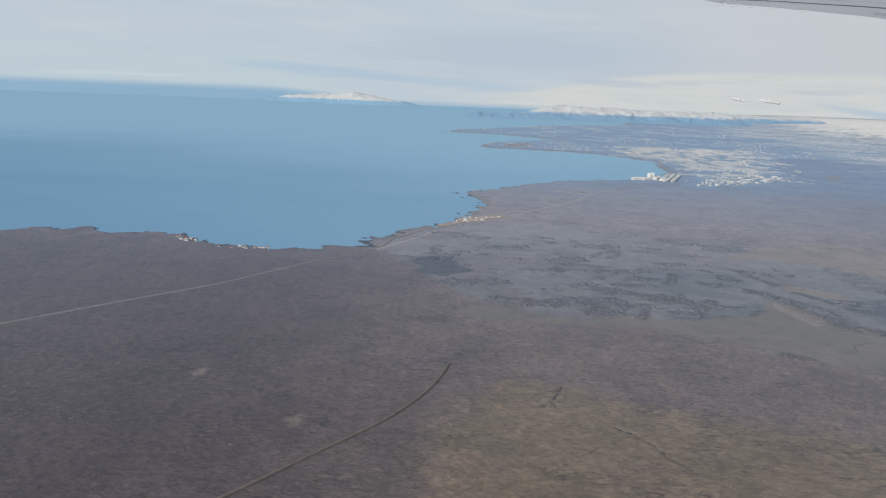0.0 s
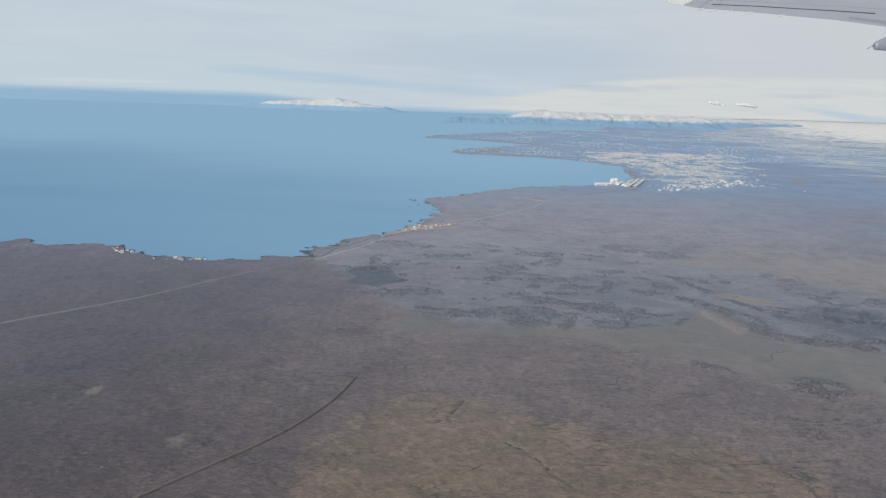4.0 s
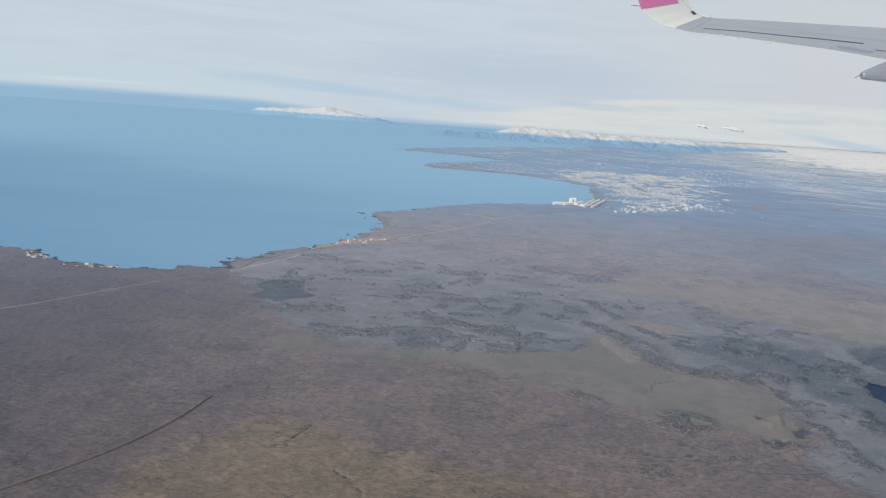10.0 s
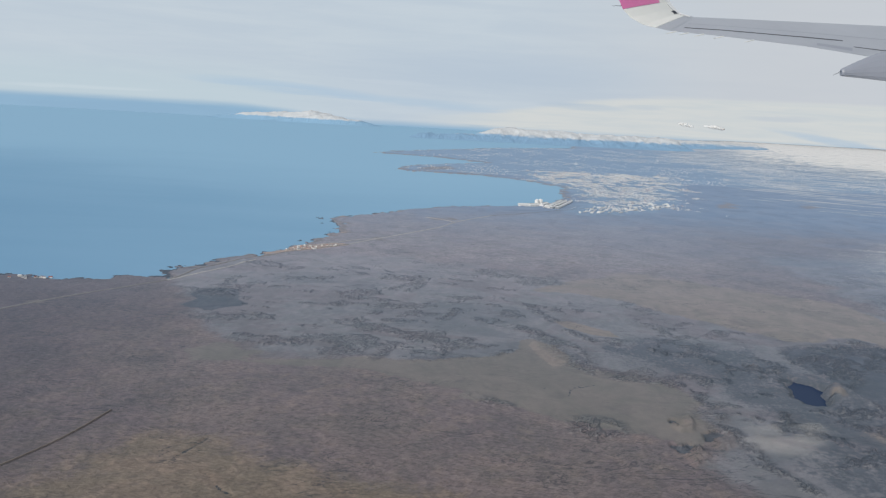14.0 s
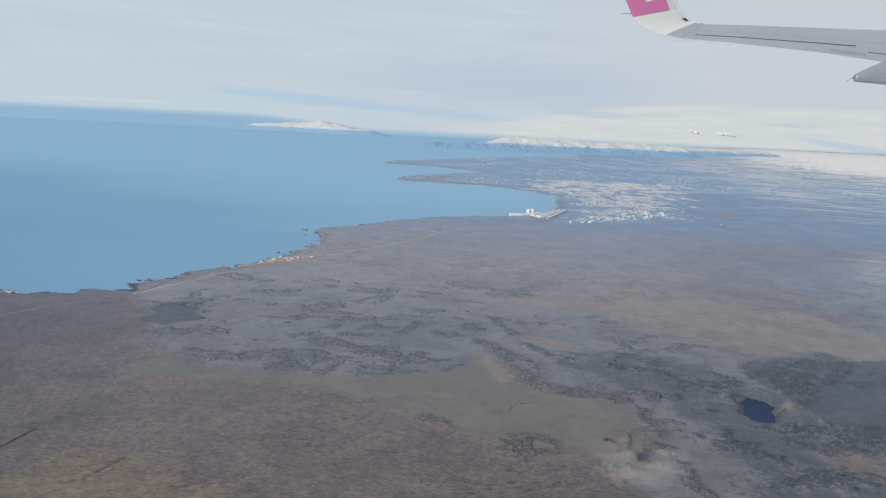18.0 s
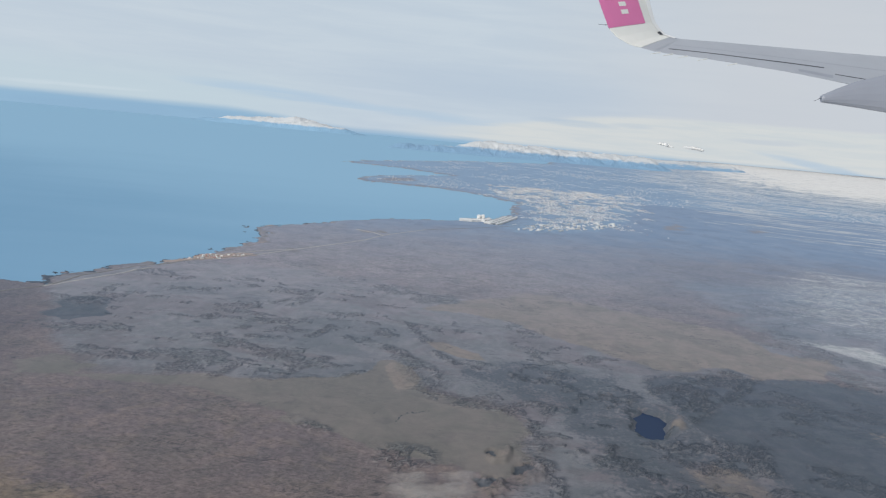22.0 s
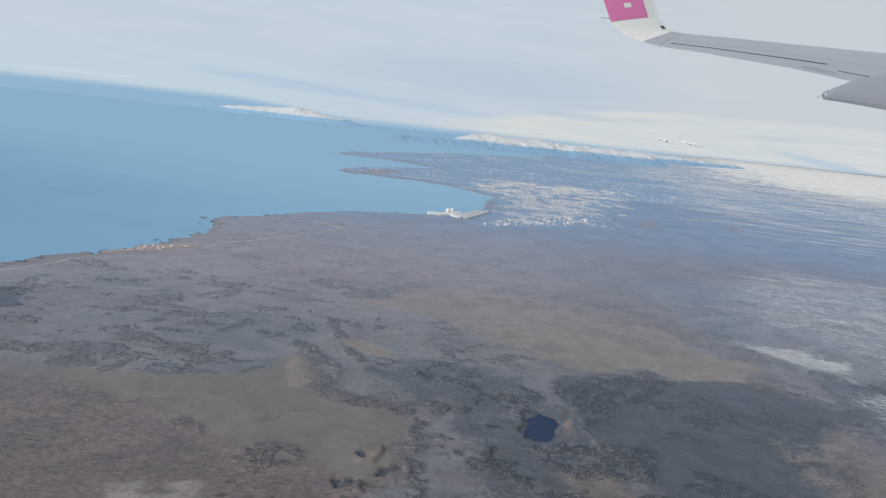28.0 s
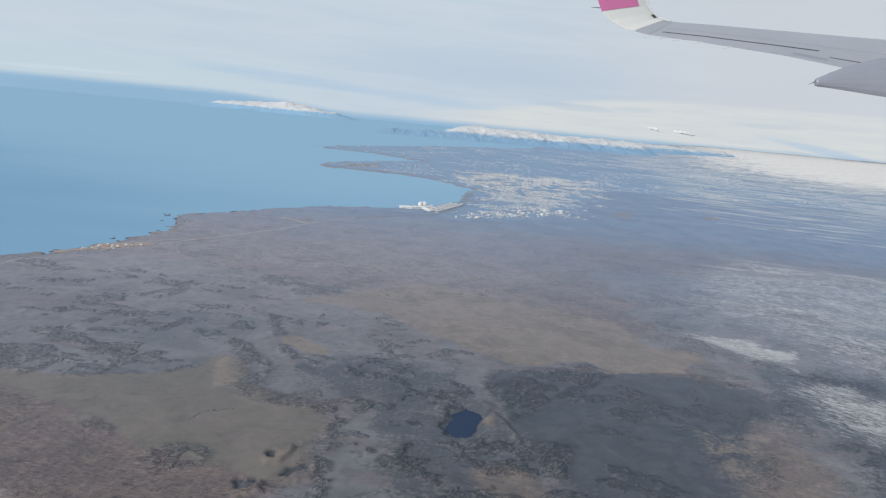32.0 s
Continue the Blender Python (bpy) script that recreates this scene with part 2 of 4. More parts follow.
    fibre = g.noise(g.add("ShaderNodeMapping", None, Vector=p, Rotation=(0, 0, radians(-35))).outputs[0], 0.75, 8.0, 0.72, (0.6, 1.5, 1.0), 1.4)
    c = g.mix(g.math("MULTIPLY", g.math("MULTIPLY", g.ramp(fibre, 0.49, 0.58), g.math("MULTIPLY", plain, g.ramp(big, 0.36, 0.56, 0.45, 1.0))), 0.42), c, (0.050, 0.041, 0.045))
    pale = g.noise(p, 0.8, 7.0, 0.72, None, 0.8)
    c = g.mix(g.math("MULTIPLY", g.math("MULTIPLY", g.ramp(pale, 0.54, 0.61), g.math("MULTIPLY", plain, g.ramp(flow, 0.42, 0.58, 1.0, 0.35))), 0.34), c, (0.200, 0.165, 0.148))
    # crumbled crust: shade of the clefts and light on the blocks, as colour
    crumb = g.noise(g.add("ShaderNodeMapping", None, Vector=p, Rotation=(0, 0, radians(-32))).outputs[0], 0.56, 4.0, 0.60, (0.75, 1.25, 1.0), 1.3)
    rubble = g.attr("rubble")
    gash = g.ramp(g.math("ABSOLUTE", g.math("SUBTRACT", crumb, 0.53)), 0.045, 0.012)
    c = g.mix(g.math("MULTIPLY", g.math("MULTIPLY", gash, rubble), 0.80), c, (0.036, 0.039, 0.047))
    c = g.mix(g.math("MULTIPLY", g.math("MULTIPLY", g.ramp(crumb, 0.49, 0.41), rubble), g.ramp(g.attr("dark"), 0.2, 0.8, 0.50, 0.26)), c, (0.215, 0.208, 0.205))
    # fissures, the shade inside them put into the colour
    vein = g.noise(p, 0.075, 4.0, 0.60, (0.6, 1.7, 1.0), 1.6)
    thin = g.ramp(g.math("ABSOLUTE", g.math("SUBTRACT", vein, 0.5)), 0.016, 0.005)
    patch = g.math("MULTIPLY", g.ramp(g.noise(p, 0.040, 3.0, 0.6), 0.50, 0.58), g.math("SUBTRACT", 1.0, g.math("MAXIMUM", g.attr("hazed_heath"), g.math("MULTIPLY", g.attr("olive"), 0.65))))
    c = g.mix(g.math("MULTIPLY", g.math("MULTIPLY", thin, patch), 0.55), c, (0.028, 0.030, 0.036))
    # fine grain of stones and tussocks, and slow drifts of moss and rust
    grain = g.noise(g.add("ShaderNodeMapping", None, Vector=p, Rotation=(0, 0, radians(12))).outputs[0], 0.85, 6.0, 0.68, (0.70, 1.35, 1.0), 0.8)
    soft = g.math("SUBTRACT", 1.0, g.math("MULTIPLY", g.math("MAXIMUM", g.attr("smooth"), g.math("MAXIMUM", g.attr("grey"), g.attr("dark"))), 0.82))
    speck = g.math("ADD", 1.0, g.math("MULTIPLY", g.math("SUBTRACT", g.ramp(grain, 0.30, 0.70), 0.5), g.math("MULTIPLY", soft, 0.54)))
    c = g.mix(1.0, c, speck, "MULTIPLY")
    drift = g.noise(p, 0.075, 5.0, 0.62, None, 1.2)
    near_ = g.math("SUBTRACT", 1.0, g.attr("hazed_heath"))
    c = g.mix(near_, c, g.mix(1.0, c, g.mix(g.ramp(drift, 0.36, 0.64), (0.91, 0.935, 0.925), (1.10, 1.075, 1.085)), "MULTIPLY"))
    g.put(b, "Base Color", c)
    relief = g.math("ADD", g.math("MULTIPLY", g.math("MULTIPLY", grain, soft), 0.45), g.math("MULTIPLY", g.math("MULTIPLY", g.math("SUBTRACT", 1.0, crumb), rubble), 2.4))
    relief = g.math("MULTIPLY", relief, g.math("SUBTRACT", 1.0, g.math("MULTIPLY", g.attr("hazed_heath"), 0.95)))
    bumped(g, b, relief, 0.9, 0.8)
    # blue sheen on level ground at low angles, painting distance haze over it
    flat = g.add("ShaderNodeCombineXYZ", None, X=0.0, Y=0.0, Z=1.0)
    haze_sheen = g.add("ShaderNodeBsdfSheen", None, Color=g.mix(g.attr("fresh"), (0.165, 0.225, 0.315), (0.04, 0.04, 0.04)), Roughness=0.38, Normal=flat.outputs[0])
    both = g.add("ShaderNodeAddShader", None, i0=b.outputs[0], i1=haze_sheen.outputs[0])
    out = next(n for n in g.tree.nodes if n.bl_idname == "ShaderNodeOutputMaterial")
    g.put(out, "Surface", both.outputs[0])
    return m


def water_material(name, deep, far_hazed, rough, gloss):
    """Wind-ruffled water: the body colour with a dull sheen of sky on it."""
    m = bpy.data.materials.new(name)
    m.use_nodes = True
    g = Nodes(m.node_tree)
    p = g.add("ShaderNodeTexCoord").outputs["Object"]
    east_, north_, _ = g.add("ShaderNodeSeparateXYZ", None, Vector=p).outputs
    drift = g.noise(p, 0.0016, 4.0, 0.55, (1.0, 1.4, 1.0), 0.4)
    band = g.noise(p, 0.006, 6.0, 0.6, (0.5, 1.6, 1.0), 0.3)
    # water pales northwards: haze over the far sea, put into its body colour
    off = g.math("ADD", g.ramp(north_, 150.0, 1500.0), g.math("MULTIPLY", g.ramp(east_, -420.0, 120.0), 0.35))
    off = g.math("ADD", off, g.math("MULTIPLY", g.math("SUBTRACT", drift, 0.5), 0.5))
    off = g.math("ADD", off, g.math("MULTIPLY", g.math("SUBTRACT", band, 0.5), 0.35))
    body = g.add("ShaderNodeBsdfDiffuse", None, Color=g.mix(g.ramp(off, -0.15, 0.95), deep, far_hazed))
    sheen_ = g.add("ShaderNodeBsdfGlossy", None, Color=(1, 1, 1, 1), Roughness=rough)
    both = g.add("ShaderNodeMixShader", None, i0=gloss, i1=body.outputs[0], i2=sheen_.outputs[0])
    g.add("ShaderNodeOutputMaterial", None, Surface=both.outputs[0])
    return m


def cloud_material(name, bright, gain, scale):
    """A veil of droplets: thin at its rim, lumpy inside."""
    m = bpy.data.materials.new(name)
    m.use_nodes = True
    g = Nodes(m.node_tree)
    p = g.add("ShaderNodeTexCoord").outputs["Object"]
    n = g.noise(p, scale, 6.0, 0.6, None, 0.4)
    d = g.math("ADD", g.attr("thickness"), g.math("MULTIPLY", g.math("SUBTRACT", n, 0.5), 0.7))
    a = g.math("MULTIPLY", g.ramp(d, 0.05, 1.0), gain, clamp=True)
    body = g.add("ShaderNodeBsdfDiffuse", None, Color=(bright, bright * 0.96, bright * 0.90, 1))
    glow = g.add("ShaderNodeBsdfTranslucent", None, Color=(bright, bright * 0.96, bright * 0.90, 1))
    both = g.add("ShaderNodeMixShader", None, i0=0.35, i1=body.outputs[0], i2=glow.outputs[0])
    out = g.add("ShaderNodeMixShader", None, i0=a, i1=g.add("ShaderNodeBsdfTransparent").outputs[0], i2=both.outputs[0])
    g.add("ShaderNodeOutputMaterial", None, Surface=out.outputs[0])
    return m


def bank_material():
    """Dense cloud that lets half of its light through."""
    m = bpy.data.materials.new("cloud_bank")
    m.use_nodes = True
    g = Nodes(m.node_tree)
    tone = g.mix(g.noise(g.add("ShaderNodeTexCoord").outputs["Object"], 0.3, 4.0), (0.92, 0.92, 0.91), (0.96, 0.95, 0.93))
    body = g.add("ShaderNodeBsdfDiffuse", None, Color=tone)
    glow = g.add("ShaderNodeBsdfTranslucent", None, Color=tone)
    both = g.add("ShaderNodeMixShader", None, i0=0.5, i1=body.outputs[0], i2=glow.outputs[0])
    g.add("ShaderNodeOutputMaterial", None, Surface=both.outputs[0])
    return m


def mountain_material(name, foot, hazed_rock_dark, hazed_rock_pale):
    m, g, b = material(name, 0.85, 0.2)
    geo = g.add("ShaderNodeNewGeometry")
    steep = g.add("ShaderNodeSeparateXYZ", None, Vector=geo.outputs["Normal"]).outputs[2]
    high = g.add("ShaderNodeSeparateXYZ", None, Vector=geo.outputs["Position"]).outputs[2]
    n, n2 = g.noise(g.place, 0.03, 8.0, 0.68), g.noise(g.place, 0.16, 6.0, 0.68, (1.0, 0.5, 0.5))
    line = g.math("ADD", g.math("MULTIPLY", g.math("SUBTRACT", high, foot), 0.045), g.math("MULTIPLY", g.math("SUBTRACT", n, 0.5), 1.4))
    s = g.math("MULTIPLY", g.ramp(line, 0.25, 0.65), g.ramp(g.math("ADD", steep, g.math("MULTIPLY", n2, 0.45)), 0.62, 0.92))
    # bare rock takes a pale blue that paints in the distance haze
    rock = g.mix(n2, hazed_rock_dark, hazed_rock_pale)
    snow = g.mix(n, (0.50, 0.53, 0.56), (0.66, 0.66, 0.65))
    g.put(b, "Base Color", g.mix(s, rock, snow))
    bumped(g, b, n2, 0.9, 4.0)
    return m


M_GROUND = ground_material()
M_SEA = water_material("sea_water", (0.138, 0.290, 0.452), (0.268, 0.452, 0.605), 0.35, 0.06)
M_POND = water_material("pond_water", (0.024, 0.042, 0.088), (0.030, 0.050, 0.100), 0.12, 0.03)
M_MOUNTAIN = mountain_material("snowy_hazed_rock", 14.0, (0.20, 0.34, 0.50), (0.27, 0.42, 0.57))
M_PENINSULA = mountain_material("snowy_far_hazed_rock", 18.0, (0.24, 0.40, 0.56), (0.28, 0.45, 0.60))
M_CLOUD = cloud_material("cloud", 0.72, 0.21, 0.28)
M_BANK = bank_material()
M_ROAD = painted("road_gravel_grey", (0.42, 0.41, 0.405), 0.9, 0.15, 0.5)
M_ASPHALT = painted("road_asphalt_worn", (0.225, 0.222, 0.228), 0.9, 0.15, 0.5)
M_TRACK = painted("track_dirt", (0.215, 0.180, 0.158), 0.95, 0.2, 0.8)
# dark colour for the painted shade beside the track
M_TRACK_SHADE = painted("track_shade", (0.070, 0.060, 0.060), 0.95, 0.2, 0.8)
M_WHITE = painted("white_cladding", (0.80, 0.80, 0.78), 0.6, 0.06, 0.6)
M_CREAM = painted("pale_render", (0.66, 0.62, 0.56), 0.7, 0.08, 0.6)
M_GREYB = painted("grey_concrete", (0.42, 0.43, 0.44), 0.8, 0.1, 0.6)
M_ROOF_R = painted("red_roof_metal", (0.33, 0.10, 0.075), 0.6, 0.12, 0.8)
M_ROOF_G = painted("grey_roof_metal", (0.34, 0.36, 0.38), 0.6, 0.12, 0.8)
M_ROOF_W = painted("white_roof_metal", (0.78, 0.78, 0.77), 0.5, 0.05, 0.8)


# ---- plan helpers ----
def value_noise(x, y, seed=0):
    """Smooth lattice noise, -1 to 1, for arrays."""
    xi, yi = np.floor(x).astype(np.int64), np.floor(y).astype(np.int64)
    fx, fy = x - xi, y - yi
    fx, fy = fx * fx * fx * (fx * (fx * 6 - 15) + 10), fy * fy * fy * (fy * (fy * 6 - 15) + 10)

    def lattice(i, j):
        h = (i * 374761393 + j * 668265263 + seed * 982451653) & 0xFFFFFFFF
        h = ((h ^ (h >> 13)) * 1274126177) & 0xFFFFFFFF
        return ((h ^ (h >> 16)) & 0xFFFF) / 32767.5 - 1.0

    a, b_ = lattice(xi, yi), lattice(xi + 1, yi)
    c, d = lattice(xi, yi + 1), lattice(xi + 1, yi + 1)
    return (a * (1 - fx) + b_ * fx) * (1 - fy) + (c * (1 - fx) + d * fx) * fy


def fbm(x, y, size, octaves, seed=0, gain=0.5):
    total, amp = np.zeros_like(x), 1.0
    for k in range(octaves):
        s = 2.03 ** k / size
        total += amp * value_noise(x * s + 13.7 * k, y * s - 7.1 * k, seed + k)
        amp *= gain
    return total


def ridged(x, y, size, octaves, seed=0):
    total, amp = np.zeros_like(x), 1.0
    for k in range(octaves):
        s = 2.1 ** k / size
        total += amp * (1 - 2 * np.abs(value_noise(x * s + 5.3 * k, y * s + 9.1 * k, seed + k)))
        amp *= 0.5
    return total


def inside(x, y, outline):
    """Signed distance to a closed outline, positive within."""
    d2, sign = np.full(x.shape, 1e18), np.zeros(x.shape, bool)
    n = len(outline)
    for k in range(n):
        (ax, ay), (bx, by) = outline[k], outline[(k + 1) % n]
        ex, ey = bx - ax, by - ay
        t = np.clip(((x - ax) * ex + (y - ay) * ey) / (ex * ex + ey * ey + 1e-9), 0, 1)
        d2 = np.minimum(d2, (x - ax - t * ex) ** 2 + (y - ay - t * ey) ** 2)
        if ay != by:
            sign ^= ((ay > y) != (by > y)) & (x < ex * (y - ay) / (by - ay) + ax)
    return np.where(sign, 1, -1) * np.sqrt(d2)


def from_line(x, y, line):
    d2 = np.full(x.shape, 1e18)
    for (ax, ay), (bx, by) in zip(line, line[1:]):
        ex, ey = bx - ax, by - ay
        t = np.clip(((x - ax) * ex + (y - ay) * ey) / (ex * ex + ey * ey + 1e-9), 0, 1)
        d2 = np.minimum(d2, (x - ax - t * ex) ** 2 + (y - ay - t * ey) ** 2)
    return np.sqrt(d2)


def step(v, lo, hi):
    t = np.clip((v - lo) / (hi - lo), 0, 1)
    return t * t * (3 - 2 * t)


# ---- plan: the coast, the lava fields, the roads (a twentieth of the true size) ----
COAST = [(-4500, -200), (-900, 190), (-420, 240), (-188, 300), (-157, 311), (-141, 298), (-121, 307), (-102, 293), (-84, 282), (-56, 282), (-39, 293),
         (-27, 289), (-31, 307), (-10, 336), (13, 372), (12, 384), (24, 412), (23, 446), (15, 472), (30, 492), (65, 533), (104, 571), (147, 592),
         (200, 628), (225, 717), (236, 785), (222, 850), (192, 884), (150, 921), (70, 928), (52, 960), (56, 1010), (92, 1080), (200, 1200),
         (120, 1289), (0, 1350), (56, 1480), (154, 1640), (300, 1900), (560, 2200), (620, 2420), (380, 2700), (700, 4200), (1200, 7000),
         (7000, 7000), (7000, -7000), (-4500, -7000)]
GREY = [(-32, 304), (0, 345), (60, 350), (110, 330), (150, 310), (230, 300), (270, 262), (250, 235), (215, 229), (215, 160), (220, 110), (150, 100), (136, 140), (143, 166), (142, 187),
        (113, 210), (80, 200), (33, 198), (5, 225), (-12, 262)]
OLIVE = [(20, 198), (45, 196), (74, 200), (95, 209), (103, 214), (107, 222), (113, 225), (119, 217), (118, 205), (125, 195), (135, 189), (142, 180), (145, 171),
         (141, 160), (133, 150), (119, 156), (97, 170), (84, 178), (60, 188), (40, 190)]
OLIVE_LOBE = [(7, 202), (12, 212), (22, 205), (32, 201), (21, 195), (8, 195)]
ISLE = [(121, 246), (128, 246), (140, 236), (140, 230), (131, 231), (124, 237)]
LOBE = [(108, 216), (111, 222), (117, 218), (119, 209), (117, 200), (111, 198)]
TAN = [(121, 292), (150, 318), (182, 334), (210, 312), (228, 302), (247, 290), (253, 284), (260, 258), (274, 256), (265, 242), (245, 232), (230, 229), (230, 235), (211, 236), (197, 229), (185, 243), (172, 257), (158, 280)]
DARK = [(192, 219), (210, 229), (245, 232), (262, 232), (285, 215), (262, 180), (240, 150), (215, 120), (198, 120), (194, 160), (187, 176), (188, 200)]
SLATE = [(122, 226), (150, 236), (186, 226), (200, 180), (200, 110), (152, 110), (152, 160), (150, 185), (134, 198)]
DARK_COVE = [(-9, 261), (-3, 272), (6, 271), (12, 251), (2, 242), (-8, 246)]
SNOW_PATCH = [(277, 284), (286, 284), (300, 276), (314, 266), (312, 252), (302, 245), (294, 249), (289, 259), (283, 270)]
SNOW_BANK = [(293, 231), (312, 231), (350, 200), (340, 150), (310, 160), (288, 185), (285, 202)]
SNOW_BAND = [(292, 330), (345, 440), (386, 476), (420, 450), (520, 420), (600, 300), (480, 180), (360, 190), (331, 246), (318, 267), (312, 285), (302, 305)]
DARK_GAP = [(278, 240), (287, 229), (284, 201), (281, 186), (300, 160), (290, 140), (270, 160), (270, 182), (272, 200)]
SAND = [(10, 140), (20, 152), (30, 146), (48, 138), (66, 128), (88, 124), (96, 96), (70, 76), (0, 76), (2, 118)]
TAN_SLOPE = [(234, 183), (259, 201), (273, 198), (270, 150), (238, 140)]
OCHRE_KNOLL = [(177, 157), (184, 163), (191, 159), (193, 148), (191, 140), (183, 144), (178, 150)]
OCHRE_SHORE = [(-2, 346), (6, 362), (13, 373), (36, 378), (40, 374), (24, 357), (8, 346)]
OCHRE_CAPE = [(75, 945), (90, 1010), (130, 1060), (140, 1000), (110, 955)]
BARE = [(-53, 152, 2.0), (-55, 241, 4.0), (89, 487, 7.0), (52, 398, 5.0), (151, 352, 2.2), (84, 252, 1.6), (63, 173, 1.0), (108, 168, 1.2), (151, 352, 2.0), (-23, 122, 1.5), (63, 172, 1.2), (97, 494, 6.0)]
QUARRY = [(362, 677), (391, 712), (395, 691), (375, 650), (354, 644)]
QUARRY_EAST = [(463, 708), (486, 726), (491, 700), (460, 671)]
TOWN = [(208, 870), (244, 1002), (289, 1065), (350, 1050), (469, 1083), (416, 893), (350, 730), (325, 666), (285, 607), (235, 560), (202, 552), (196, 578), (240, 676), (236, 748), (226, 821)]
POND = [(177, 191), (180, 197), (184, 193), (185, 188), (183, 182), (180, 176), (176, 176), (174.5, 182)]
ROAD = [(-260, 60), (-150, 135), (-112, 175), (-93, 196), (-68, 222), (-57, 239), (-45, 258), (-34, 270), (-25, 284), (-19, 308), (-4, 335), (7, 347), (22, 358), (38, 375), (52, 398),
        (77, 432), (92, 455), (100, 476), (130, 520), (190, 570), (240, 610)]
# broken flow fronts and clefts, with their half widths
CLEFTS = [([(106, 238), (113, 231), (118, 221), (120, 209), (118, 200), (124, 193), (132, 190), (141, 188), (147, 186), (148, 182)], 1.5),
          ([(148, 182), (146, 175), (147, 169), (144, 164), (145, 157), (146, 151), (146, 143), (150, 132)], 1.3), ([(119, 217), (121, 209), (119, 203)], 3.2),
          ([(146, 217), (153, 214), (160, 214), (164, 207), (165, 203)], 1.4), ([(139, 189), (147, 194), (159, 190)], 1.3), ([(172, 196), (184, 207), (196, 214)], 1.5),
          ]
CLEFTS += [([(63, 281), (75, 296)], 1.5), ([(70, 278), (75, 290)], 1.2), ([(53, 238), (59, 248)], 1.2), ([(82, 243), (87, 256)], 1.3), ([(94, 245), (102, 239)], 1.2),
          ([(79, 206), (82, 213), (88, 221)], 1.3), ([(60, 199), (64, 209)], 1.1), ([(117, 265), (121, 247)], 1.6), ([(81, 296), (90, 292)], 1.5), ([(54, 206), (59, 218)], 1.0),
          ]
CLEFTS += [([(62, 239), (75, 239)], 1.1), ([(42, 250), (46, 259)], 1.2), ([(123, 234), (130, 224), (139, 222)], 1.3), ([(147, 182), (153, 190), (162, 193)], 1.2),
          ([(162, 207), (167, 202), (164, 198), (176, 202)], 1.3), ([(151, 162), (155, 165)], 0.9), ([(161, 163), (164, 169), (165, 167)], 0.9), ([(176, 163), (183, 166)], 1.5)]
CRACKS = [([(19, 108), (25, 113), (30, 118)], 0.5), ([(31, 132), (37, 125), (39, 124), (41, 120), (42, 115), (45, 111)], 0.6), ([(25, 139), (29, 147)], 0.6),
          ([(107, 180), (109, 186)], 0.6), ([(112, 176), (118, 185)], 0.5), ([(114, 179), (120, 185)], 0.5), ([(119, 173), (129, 172)], 0.45)]
BLOCKS = [(196, 214), (206, 225), (225, 235), (232, 228), (220, 214), (193, 188), (192, 200)]
BLOCKS_SOUTH = [(177, 169), (184, 175), (196, 175), (206, 173), (200, 158), (181, 157)]
BROWN_LOBE = [(106, 154), (108, 163), (113, 165), (121, 162), (120, 155), (112, 151)]
TRACK = [(-40, 88), (-29, 101), (-24, 107), (-21, 113), (-16, 117), (-12, 123), (-7, 129), (-3, 138), (1, 145), (4, 159)]


